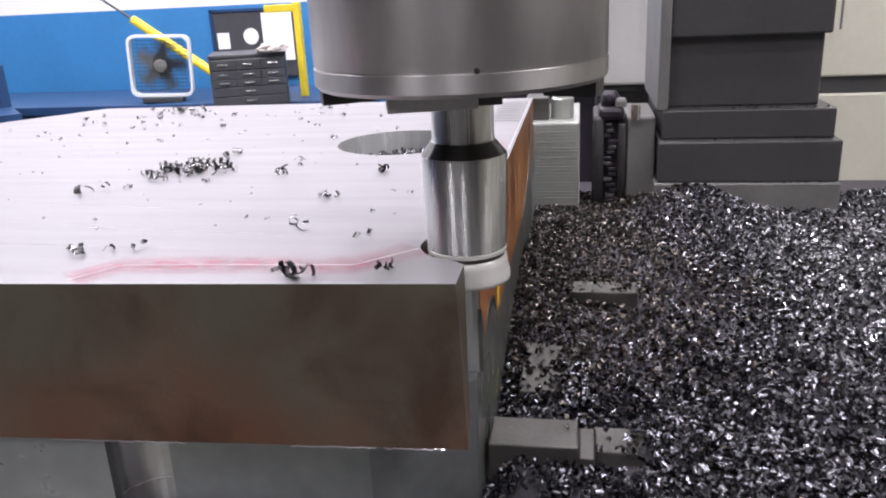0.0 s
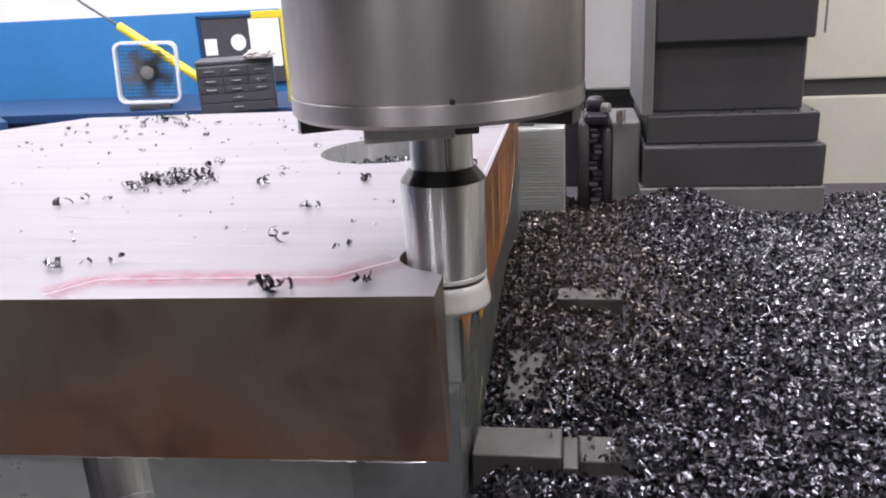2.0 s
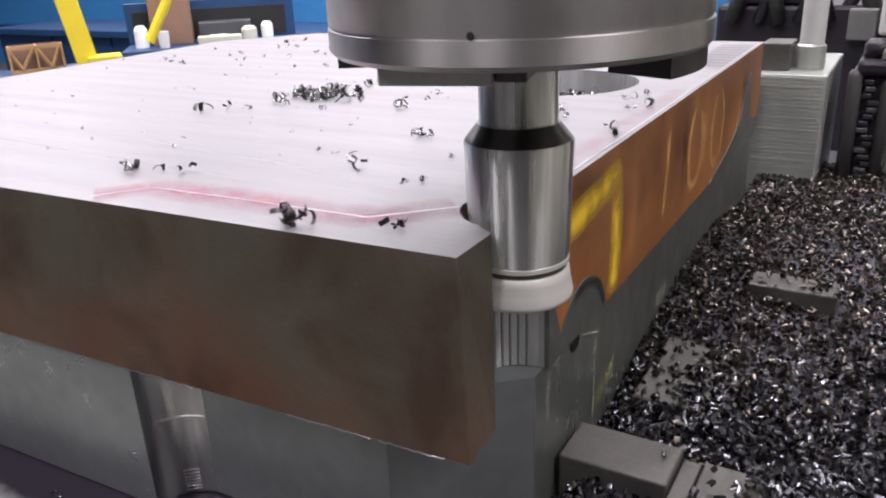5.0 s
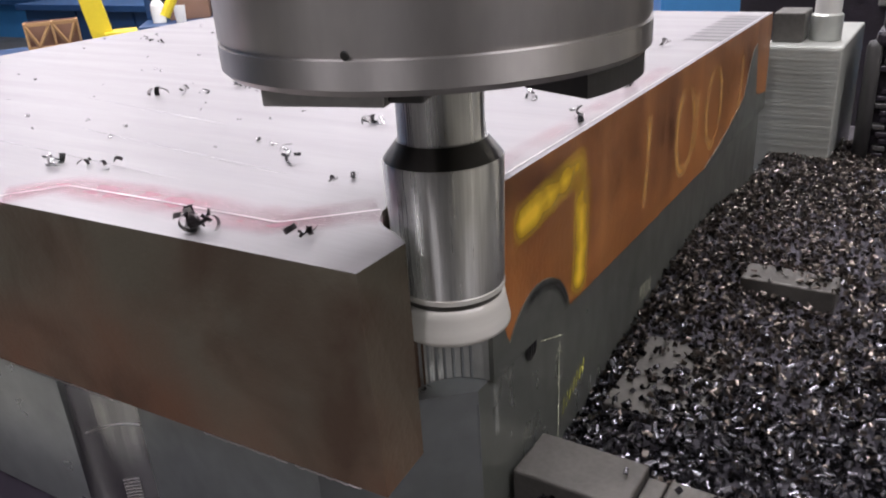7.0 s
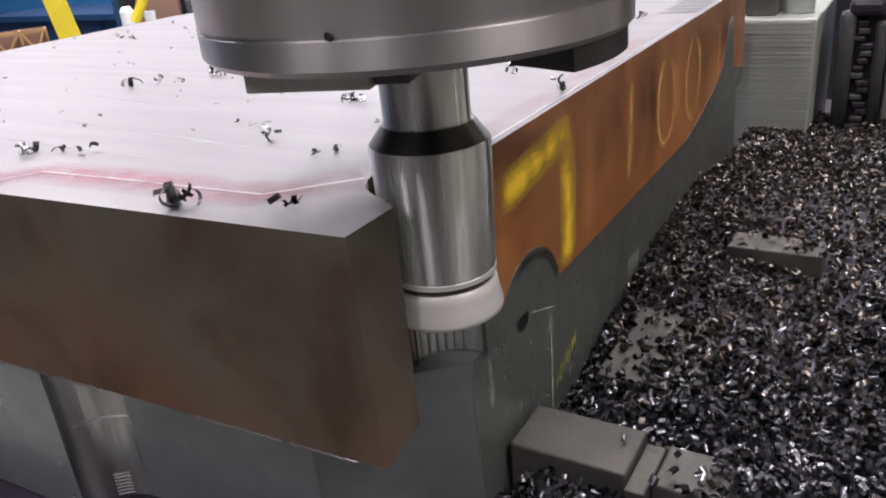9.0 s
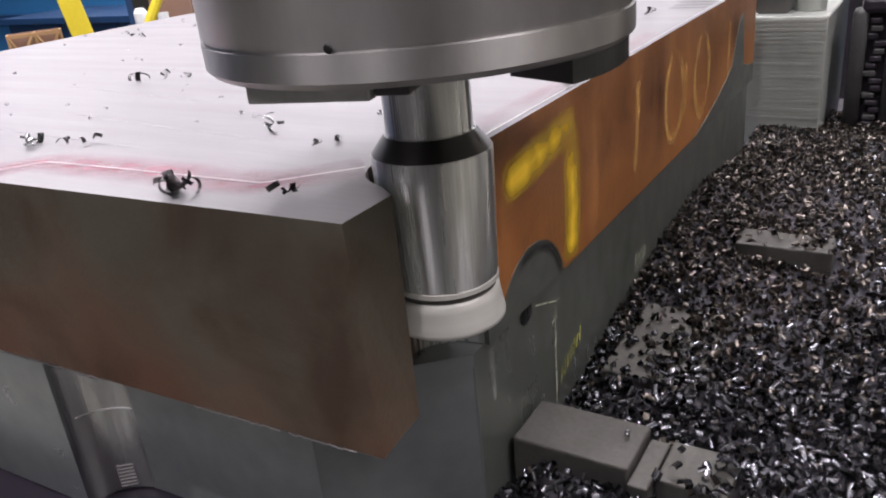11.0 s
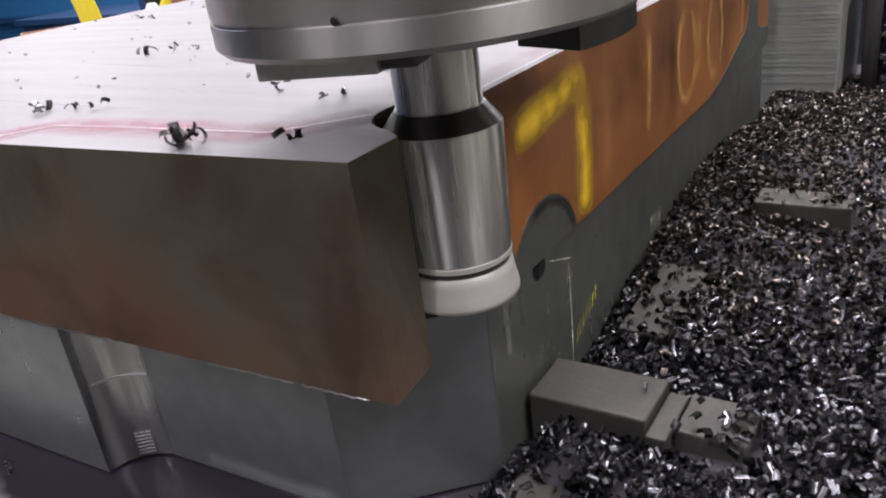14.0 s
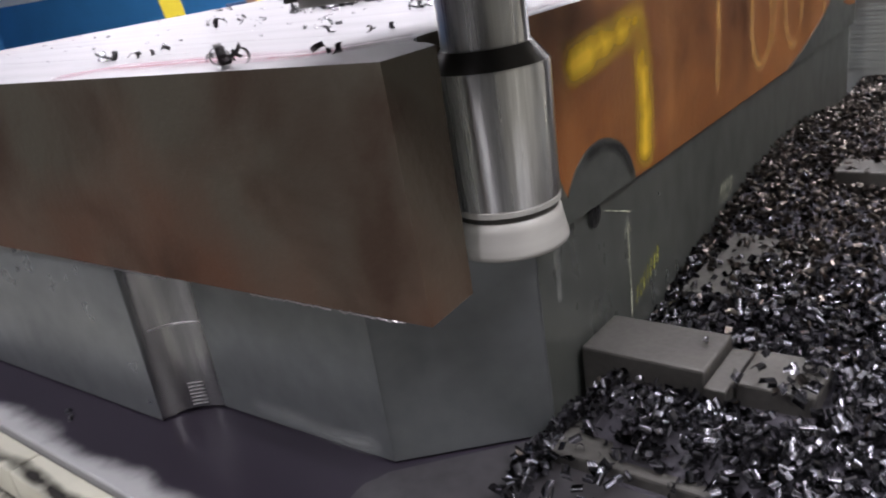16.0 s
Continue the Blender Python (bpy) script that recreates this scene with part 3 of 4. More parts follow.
    part("arrow_mark", ribbon([(x, 0.342, -0.262), (x, 0.352, -0.240), (x, 0.360, -0.264)], 0.003, (1, 0, 0)), M_PENW, w, "thin pale arrow head")
    for k in range(7):
        yk, zk = 0.362 + k * 0.010, -0.340 + k * 0.0045
        part("writing_bar", ribbon([(x, yk, zk - 0.012), (x, yk + 0.005, zk + 0.012)], 0.0034, (1, 0, 0)), M_PENY, w, "yellow pen bar")
    for k in range(4):
        part("writing_bar", ribbon([(x, 0.635 + k * 0.013, -0.325), (x, 0.643 + k * 0.013, -0.295)], 0.0045, (1, 0, 0)), M_PENW, w, "pale pen bar")
    part("arrow_mark", ribbon([(x, 0.300, -0.214), (x, 0.365, -0.238)], 0.0022, (1, 0, 0)), M_PENW, w, "thin pale line")
    return w


def chip_verts(rng, r, width, turn, steps, flare=0.25):
    """A curled chip: an arc of steel strip that widens and twists a little."""
    v = []
    for k in range(steps + 1):
        a = turn * k / steps
        rr = r * (1 + flare * k / steps)
        v.append((rr * math.cos(a), rr * math.sin(a), -width / 2 + 0.3 * width * k / steps))
        v.append((rr * math.cos(a), rr * math.sin(a), width / 2 + 0.3 * width * k / steps))
    return v


def heap_edge(x):
    """The heap's front border, as y over x."""
    return 0.166 - 0.030 * min(max((x - 0.03) / 0.05, 0.0), 1.0) - max(0.0, x - 0.16) * 0.6


def heap_height(x, y):
    """Height of the swarf over the machine table, relative to the plate's top."""
    z = -0.352 + 0.012 * math.sin(5.1 * x + 1.0) * math.cos(4.3 * y) + 0.006 * math.sin(17 * x + 9 * y)
    k = min(max((y - 0.35) / 0.5, 0.0), 1.0)
    e = min(max((y - 1.0) / 0.4, 0.0), 1.0)
    z += 0.045 * k * k * (3 - 2 * k) * (1 - e * e * (3 - 2 * e)) / (1 + math.exp((x - 0.42) / 0.09))
    z += 0.085 * math.exp(-(((x - 0.46) / 0.15) ** 2 + ((y - 1.45) / 0.2) ** 2))
    z -= 0.012 * math.exp(-(((x - 0.08) / 0.10) ** 2 + ((y - 0.14) / 0.07) ** 2))
    z -= 0.060 / (1 + math.exp(min((y - heap_edge(x) - 0.004) / 0.008, 60)))
    z -= 0.050 * math.exp(-((x + 0.004) / 0.03) ** 2) / (1 + math.exp((y - 0.42) * 25))
    z += 0.020 * math.exp(-(((x - 0.10) / 0.09) ** 2 + ((y - 0.380) / 0.03) ** 2))
    return z


# ---- machine table, rails and swarf ----
def build_table():
    t = thing("machine_table", "dark oily milling machine table", "machine table", pose(0, 0, TOP))
    part("table_top", box(-1.9, 1.9, -0.114, 2.1, -0.50, -0.408, 0.003), M_TABLETOP, t)
    part("table_body", box(-1.86, 1.86, -0.05, 2.06, -1.2, -0.50), M_GREYM, t, "grey painted table body")
    # greyer area with a ragged left edge
    grey_edge = [(-0.13 + 0.014 * noise.noise(Vector((k * 0.4, 1.7, 0))), 0.04 - 0.012 * k) for k in range(11)]
    part("grey_area", prism([*grey_edge, (0.6, -0.08), (0.6, 0.15), (-0.02, 0.15)], -0.4079, -0.4062), M_TABLEGREY, t, "greyer area of the oily table")
    g = thing("machine_guard", "cream sheet metal guard along the table", "machine guard", pose(0, 0, TOP))
    for k in range(5):
        x0 = -1.9 + k * 0.342
        part("sheet", box(x0, x0 + 0.3395, -0.157, -0.1195, -1.2, -0.4105, 0.003), M_PANEL, g)
        part("ledge", box(x0, x0 + 0.3395, -0.235, -0.1575, -1.2, -0.452, 0.003), M_PANEL, g)
    rim = [(-1.88 + 0.05 * k, -0.147 + 0.004 * math.sin(k * 1.9), -0.4099) for k in range(34)]
    part("grime", ribbon(rim, 0.026, (0, 0, 1)), M_GRIME, g, "black oily grime along the sheet's edge")
    grime = [(-1.9 + 0.05 * k, -0.160 - 0.006 * math.sin(k * 1.3), -0.4512) for k in range(35)]
    part("grime", ribbon(grime, 0.05, (0, 0, 1)), M_GRIME, g, "black oily grime on the ledge")


def build_rails():
    base = -0.407
    rows = [
        (0.000, 0.128, 0.220, 0.297, -0.332), (0.153, 0.222, 0.228, 0.295, -0.341), (0.030, 0.150, 0.402, 0.592, -0.3455),
        (0.112, 0.245, 0.752, 0.812, -0.306), (0.012, 0.34, 0.125, 0.212, -0.391),
    ]
    for x0, x1, y0, y1, z in rows:
        tagged(part("parallel_block", box(x0, x1, y0, y1, base, z, 0.003), M_RAIL, at=pose(0, 0, TOP)),
               "grimy grey steel parallel block half buried in swarf", "parallel block", "parallel blocks on the table")
    tagged(part("spacer_block", box(0.130, 0.151, 0.210, 0.290, base, -0.342, 0.002), M_RAIL, at=pose(0, 0, TOP)),
           "narrow grey steel spacer between blocks", "spacer block")


def build_swarf():
    rng = np.random.default_rng(7)
    # sloping bed under the chips
    nx, ny = 60, 60
    xs, ys = np.linspace(-0.004, 1.6, nx), np.linspace(0.0, 1.75, ny)
    verts = [(x, y, max(heap_height(x, y) - 0.012, -0.4095)) for y in ys for x in xs]
    faces = [(j * nx + i, j * nx + i + 1, (j + 1) * nx + i + 1, (j + 1) * nx + i) for j in range(ny - 1) for i in range(nx - 1)]
    me = bpy.data.meshes.new("swarf_bed")
    me.from_pydata(verts, [], faces)
    me.materials.append(M_BED)
    bed = tagged(new("swarf_bed", me), "dark bed of fine steel swarf on the table", "swarf", kind="stuff")
    bed.matrix_basis = pose(0, 0, TOP)

    covered = [(0.000, 0.128, 0.220, 0.297, 0.006), (0.130, 0.180, 0.210, 0.295, 0.02), (0.180, 0.222, 0.210, 0.295, 0.35), (0.030, 0.150, 0.402, 0.592, 0.55), (0.112, 0.245, 0.752, 0.812, 0.35)]
    heaps = {"new": ([], []), "old": ([], []), "outer_lit": ([], [])}
    count = 52000
    for _ in range(count):
        u = rng.random()
        y = 0.04 + 1.7 * u ** 1.25
        x = -0.003 + 1.55 * rng.random() ** 1.15
        if y < heap_edge(x) and rng.random() < 0.9:
            continue
        h = max(heap_height(x, y), -0.386)
        if rng.random() < 0.006:    # a few chips spilled at the heap's corner
            x, y = 0.003 + 0.006 * rng.normal(), 0.12 + 0.022 * rng.normal()
            h = -0.402 + 0.012 * rng.random()
        skip = False
        for x0, x1, y0, y1, keep in covered:
            if x0 - 0.004 < x < x1 + 0.004 and y0 - 0.004 < y < y1 + 0.004:
                # thin scatter on the blocks, thicker towards their far ends
                if rng.random() > keep * (1.5 if x > (x0 + x1) / 2 else 0.3):
                    skip = True
                h = -0.329 if y < 0.4 else -0.340 if y < 0.6 else -0.303
        if skip:
            continue
        if x < 0.10 and 0.16 < y < 0.22:
            if rng.random() < 0.25:
                continue
        # finer, duller swarf lies along the plate, coarse bright chips farther out and in front
        older = 1 / (1 + math.exp(min((x - 0.36 - 0.05 * math.sin(9 * y)) / 0.05, 60))) / (1 + math.exp(min((0.50 - y) / 0.07, 60)))
        # share of chips that take the brightened colour, growing outwards
        outer_lit = 1 / (1 + math.exp(min((0.52 - x) / 0.06, 60))) / (1 + math.exp(min((0.55 - y) / 0.08, 60)))
        allv, allf = heaps["old" if rng.random() < older else "outer_lit" if rng.random() < outer_lit else "new"]
        size = 1.15 - 0.27 * older
        big = rng.random()
        r = (0.0020 + 0.0024 * big) * size
        wd = (0.0040 + 0.0070 * rng.random()) * size
        turn = 1.7 + 3.2 * rng.random()
        v = np.array(chip_verts(rng, r, wd, turn, 4))
        q = rng.normal(size=4)
        q /= np.linalg.norm(q)
        w_, a, b, c = q
        R = np.array([[1 - 2 * (b * b + c * c), 2 * (a * b - c * w_), 2 * (a * c + b * w_)],
                      [2 * (a * b + c * w_), 1 - 2 * (a * a + c * c), 2 * (b * c - a * w_)],
                      [2 * (a * c - b * w_), 2 * (b * c + a * w_), 1 - 2 * (a * a + b * b)]])
        v = v @ R.T + np.array([x, y, h + 0.006 * (rng.random() - 0.6)])
        base = len(allv) * 10
        allv.append(v)
        allf.append([(base + 2 * s, base + 2 * s + 1, base + 2 * s + 3, base + 2 * s + 2) for s in range(4)])
    for key, material, label in (("new", M_CHIP, "deep heap of bright curled steel milling chips"), ("outer_lit", M_CHIPLIT, "steel chips on the outer heap, brightened for the light"), ("old", M_CHIPOLD, "finer dull brownish steel swarf beside the plate")):
        allv, allf = heaps[key]
        me = bpy.data.meshes.new("swarf_heap")
        me.from_pydata(np.concatenate(allv).tolist(), [], [f for fs in allf for f in fs])
        me.materials.append(material)
        me.polygons.foreach_set("use_smooth", [True] * len(me.polygons))
        heap = tagged(new("swarf_heap", me), label, "swarf", kind="stuff")
        heap.matrix_basis = pose(0, 0, TOP)


# ---- loose chips on the plate ----
def chip_mesh(seed, dark):
    rng = random.Random(seed)
    bm = bmesh.new()
    strands = rng.choice((3, 4, 5))
    for _ in range(strands):
        steps = 7
        r, wd, turn = rng.uniform(0.14, 0.38), rng.uniform(0.08, 0.30), rng.uniform(1.6, 5.0)
        q = Euler((rng.uniform(0, 6), rng.uniform(0, 6), rng.uniform(0, 6))).to_matrix()
        off = Vector((rng.uniform(-0.45, 0.45), rng.uniform(-0.3, 0.3), 0))
        vs = [bm.verts.new(q @ Vector(p) + off) for p in chip_verts(rng, r, wd, turn, steps, 0.5)]
        fs = [bm.faces.new((vs[2 * k], vs[2 * k + 1], vs[2 * k + 3], vs[2 * k + 2])) for k in range(steps)]
        bmesh.ops.solidify(bm, geom=fs, thickness=0.045)
    low = min(v.co.z for v in bm.verts)
    for v in bm.verts:
        v.co.z = (v.co.z - low) * 0.8
    return mesh_of("loose_chip", bm, M_CHIPDARK if dark else M_CHIPLOOSE, True)


def build_loose_chips():
    kinds = [chip_mesh(k, k % 4 in (0, 1)) for k in range(12)]
    rng = random.Random(3)
    placed = [(-0.184, 0.012, 0.028), (-0.198, 0.010, 0.024), (-0.170, 0.016, 0.022), (-0.085, 0.034, 0.024), (-0.080, 0.036, 0.014), (-0.240, 0.195, 0.024), (-0.245, 0.347, 0.026),
              (-0.420, 0.105, 0.022), (-0.489, 0.080, 0.026), (-0.674, 0.371, 0.028), (-0.019, 0.435, 0.016), (-0.455, 0.095, 0.014),
              (-0.65, 0.402, 0.022), (-0.618, 0.412, 0.014), (-0.604, 0.471, 0.024), (-0.54, 0.69, 0.018), (-0.375, 0.497, 0.024), (-0.365, 0.555, 0.016), (-0.138, 0.175, 0.012), (-0.031, 0.626, 0.018), (-0.13, 0.54, 0.02), (-0.032, 0.46, 0.022), (-0.336, 0.242, 0.008), (-0.15, 0.155, 0.010), (-0.16, 0.27, 0.007),
              (-0.30, 0.23, 0.008), (-0.12, 0.52, 0.012), (-0.205, 0.52, 0.02), (-0.125, 0.37, 0.010), (-0.39, 0.62, 0.014), (-0.06, 0.72, 0.013),
              (-0.10, 0.83, 0.02), (-0.05, 0.60, 0.014), (-0.085, 0.95, 0.018), (-0.07, 0.66, 0.02)]
    for _ in range(44):    # the small heap
        placed.append((rng.gauss(-0.565, 0.036), rng.gauss(0.545, 0.038), rng.uniform(0.012, 0.026)))
    for _ in range(30):    # far band of scattered chips
        placed.append((rng.gauss(-0.955, 0.055), rng.gauss(1.24, 0.05), rng.uniform(0.010, 0.020)))
    for _ in range(70):
        placed.append((rng.uniform(-1.38, -0.10), rng.uniform(0.75, 1.33), rng.uniform(0.005, 0.016)))
    for _ in range(70):
        placed.append((rng.uniform(-1.38, -0.08), rng.uniform(0.08, 0.9), rng.uniform(0.003, 0.007)))
    for x, y, size in placed:
        if math.hypot(x + 0.232, y - 0.79) < 0.14 or (x < -1.22 and y > 1.0) or math.hypot(x + 0.006, y - 0.131) < 0.07:
            continue
        pick = rng.randrange(12)
        ob = new("loose_chip", kinds[pick - pick % 4 if y < 0.05 else pick])
        dark = "dark blued" if ob.data.materials[0] == M_CHIPDARK else "bright"
        ob.matrix_basis = pose(x, y, TOP + 0.0007, 0, 0, rng.uniform(0, 360)) @ Matrix.Diagonal((size, size, size, 1))
        tagged(ob, f"{dark} curled steel chip lying on the milled plate", "metal chip", "loose chips on the plate")
    # chips at the bottom of the bore
    for k in range(80):
        a, rr = rng.uniform(0, 6.283), 0.115 * math.sqrt(rng.random())
        ob = new("loose_chip", kinds[rng.choice((3, 7, 11, 3, 7, 11))])
        s = rng.uniform(0.016, 0.028)
        ob.matrix_basis = pose(-0.232 + rr * math.cos(a), 0.79 + rr * math.sin(a), TOP - 0.0465, 0, 0, rng.uniform(0, 360)) @ Matrix.Diagonal((s, s, s, 1))
        tagged(ob, "curled steel chip lying in the plate's bore", "metal chip", "loose chips in the bore")
    for x, y, size in ((-0.579, -0.054, 0.014), (-0.572, -0.060, 0.010), (-0.559, -0.066, 0.010)):
        ob = new("loose_chip", kinds[3])
        ob.matrix_basis = pose(x, y, TOP - 0.4078, 0, 0, rng.uniform(0, 360)) @ Matrix.Diagonal((size, size, size, 1))
        tagged(ob, "bright curled steel chip on the oily table", "metal chip", "loose chips on the table")
    # chips that came to rest on the ledges of the column
    for k in range(60):
        ledge = ((0.45, 0.83, 1.606, 1.650, -0.0757), (0.46, 0.845, 1.567, 1.594, -0.1597), (0.62, 0.85, 1.5525, 1.5595, -0.2807))[(0, 0, 1, 2, 2, 2)[k % 6]]
        ob = new("loose_chip", kinds[rng.randrange(12)])
        s = rng.uniform(0.006, 0.014) * (0.7 if k % 6 > 2 else 1.0)
        ob.matrix_basis = pose(rng.uniform(*ledge[:2]), rng.uniform(*ledge[2:4]), TOP + ledge[4], 0, 0, rng.uniform(0, 360)) @ Matrix.Diagonal((s, s, s, 1))
        tagged(ob, "small steel chip lying on the column's ledge", "metal chip", "loose chips on the column")
    tagged(part("bore_floor", lathe([(0, -0.047), (0.1297, -0.047), (0.1297, -0.07), (0, -0.07)], 48, None, -0.232, 0.79), M_TABLE, at=pose(0, 0, TOP)),
                  "grey steel ledge inside the plate's bore", "bore ledge")


# ---- the milling head: heights are measured from the shoulder of the cutter body ----
def build_head():
    h = thing("milling_head", "steel milling spindle with a long shoulder cutter", "milling head", pose(*POCKET, TOP + 0.112))
    R = 0.162
    part("spindle_housing", lathe([(0, 0.60), (R, 0.60), (R, 0.1085), (R - 0.0015, 0.107), (R - 0.0015, 0.1055)], 128), M_HEAD, h, "brushed steel cylinder", smooth=True)
    ring = lathe([(R - 0.0015, 0.1055), (R + 0.0005, 0.1045), (R + 0.0005, 0.087), (R - 0.004, 0.0825), (0.05, 0.0825)], 256)
    part("face_ring", ring, M_HEAD, h, "steel face ring", smooth=False)
    ca, sa = math.cos(radians(-76)), math.sin(radians(-76))
    part("oil_plug", lathe([(0, 0.0008), (0.0022, 0.0007), (0.003, 0.0), (0, 0.0)], 14), M_LUGDARK, h, "dark plug on the seam", at=Matrix.Translation((R * ca, R * sa, 0.108)) @ pose(0, 0, 0, 0, 90, -76))
    # segment keys on the face: a0..a1 degrees, inner and outer radius, drop, material
    for a0, a1, r0, r1, z, m in ((-20, 14, 0.10, 0.158, 0.067, M_LUGDARK), (-178, -150, 0.10, 0.158, 0.068, M_LUGDARK)):
        outline = arc(0, 0, r1, a0, a1, 16) + arc(0, 0, r0, a1, a0, 12)
        part("drive_key", prism(outline, z, 0.0823), m, h, "dark segment drive key")
    for a in (-75, 105):
        at = pose(0, 0, 0, 0, 0, a)
        part("drive_key", box(0.068, 0.122, -0.087, 0.003, 0.067, 0.0823, 0.0015), M_LUG, h, "straight steel drive key", at=at)
        # dark block added for the shade on the key's end face
        part("key_end_shade", box(0.072, 0.117, 0.0035, 0.028, 0.069, 0.0823, 0.0015), M_LUGDARK, h, "dark block added as the key's shaded end", at=at)
    part("nose", lathe([(0.056, 0.0824), (0.056, 0.074), (0.044, 0.066), (0.036, 0.0655)], 64), M_LUGDARK, h, "dark spindle nose")
    arbor = part("arbor", lathe([(0.036, 0.078), (0.036, 0.0165), (0.0375, 0.015)], 96), M_CUTTER, h, "polished arbor", smooth=True)
    body = part("cutter_body", lathe([(0.0495, -0.0002), (0.0505, -0.002), (0.0472, -0.112)], 128), M_CUTTER, h, "polished cutter body", smooth=True)
    part("shoulder", lathe([(0.0375, 0.015), (0.0495, -0.0002)], 96), M_COLLAR, body, "dark conical shoulder", smooth=True)
    part("lip", lathe([(0.0468, -0.1121), (0.0477, -0.1130), (0.0477, -0.1172), (0.0462, -0.1180)], 128), M_SPIN, body, "pale blurred lip")
    part("neck", lathe([(0.0462, -0.1181), (0.0440, -0.1188), (0.0440, -0.1222), (0.0450, -0.1230)], 96), M_RAIL, body, "dark groove")
    part("insert_ring", lathe([(0.0450, -0.1231), (0.0475, -0.1250), (0.0484, -0.1320), (0.0500, -0.1410), (0.0516, -0.1490), (0.0514, -0.1525), (0.0490, -0.1545), (0, -0.1545)], 128), M_SPIN, body, "blurred ring of spinning cutting inserts", smooth=True)
    return h


# ---- behind the plate ----
def build_column():
    c = thing("machine_column", "dark grey stepped machine column", "machine column", pose(0, 0, TOP))
    part("shaft", box(0.376, 0.80, 1.66, 2.1, -0.0755, 1.9, 0.006), M_COLUMN, c)
    # the flank takes a lighter grey than the shaft
    part("shaft_flank", box(0.345, 0.3755, 1.60, 2.1, -0.0755, 1.9, 0.004), M_COLLIGHT, c, "lighter grey flank")
    part("upper_step", box(0.36, 0.835, 1.60, 2.1, -0.160, -0.076, 0.005), M_COLUMN, c)
    part("lower_step", box(0.35, 0.848, 1.56, 2.1, -0.280, -0.161, 0.005), M_COLUMN, c)
    part("plinth", box(0.34, 0.852, 1.55, 2.1, -0.407, -0.281, 0.004), M_COLLIGHT, c, "lighter grey plinth")
    part("shaft_cap", box(0.377, 0.812, 1.63, 1.659, 0.125, 1.9, 0.006), M_COLUMN, c)


def build_end_block():
    b = thing("angle_plate", "grey green painted angle plate with milled front", "angle plate", pose(0, 0, TOP))
    part("body", box(-0.04, 0.124, 1.52, 1.9, -0.407, -0.09, 0.004), M_GREYM, b)
    for k in range(24):
        wide = 0.122 if k % 5 else 0.116
        part("milled_rib", box(-0.038, wide, 1.5180 + 0.0006 * math.sin(k * 2.3), 1.5197, -0.104 - k * 0.0094, -0.0965 - k * 0.0094, 0.0005), M_GREYM, b, "bright milled rib")
    tagged(part("steel_cube", box(-0.032, 0.034, 1.56, 1.66, -0.0895, -0.025, 0.003), M_RAIL, at=pose(0, 0, TOP)), "grimy grey steel block on the angle plate", "steel block")
    p = thing("clamp_post", "pale grey clamping post", "clamp post", pose(0, 0, TOP))
    part("post", lathe([(0, 0.2), (0.028, 0.2), (0.028, -0.089), (0, -0.089)], 32, None, 0.072, 1.62), M_PANELW, p, smooth=False)
    part("collar", lathe([(0.028, -0.03), (0.034, -0.035), (0.034, -0.089), (0.028, -0.089)], 32, None, 0.072, 1.62), M_GREYM, p)
    m = thing("clamp_unit", "dark greasy clamping unit with screws", "clamp unit", pose(0, 0, TOP))
    part("body", box(0.165, 0.255, 1.63, 1.9, -0.407, -0.10, 0.008), M_GREASE, m)
    part("side_plate", box(0.262, 0.344, 1.62, 1.9, -0.407, -0.095, 0.006), M_COLLIGHT, m, "grey side plate")
    part("pillar", lathe([(0, -0.085), (0.012, -0.088), (0.0165, -0.10), (0.0165, -0.407), (0, -0.407)], 24, None, 0.178, 1.605), M_COLUMN, m, "rounded dark grey pillar", smooth=True)
    part("pillar", lathe([(0, -0.11), (0.010, -0.112), (0.0125, -0.12), (0.0125, -0.407), (0, -0.407)], 24, None, 0.247, 1.612), M_COLUMN, m, "rounded dark grey pillar", smooth=True)
    part("jaw", box(0.178, 0.252, 1.59, 1.72, -0.0995, -0.062, 0.012), M_GREASE, m)
    part("knuckle", lathe([(0, -0.018), (0.018, -0.020), (0.027, -0.032), (0.027, -0.0615), (0, -0.0615)], 24, None, 0.212, 1.64), M_GREASE, m, smooth=True)
    part("knuckle", lathe([(0, -0.036), (0.012, -0.037), (0.016, -0.045), (0.016, -0.0615), (0, -0.0615)], 20, None, 0.242, 1.61), M_COLLIGHT, m)
    part("screw_head", lathe([(0, -0.055), (0.013, -0.055), (0.013, -0.0985), (0, -0.0985)], 20, None, 0.285, 1.60), M_CHROME, m)
    rb = random.Random(4)
    for k in range(15):      # greasy links of a chain hanging in the recess
        z = -0.115 - k * 0.0165
        x = 0.213 + rb.uniform(-0.012, 0.012)
        part("chain_link", box(x - 0.013 * rb.uniform(0.7, 1.3), x + 0.013, 1.606, 1.629, z - 0.0075, z + 0.0055, 0.003), (M_GREASE, M_COLUMN, M_GREASE)[k % 3], m)


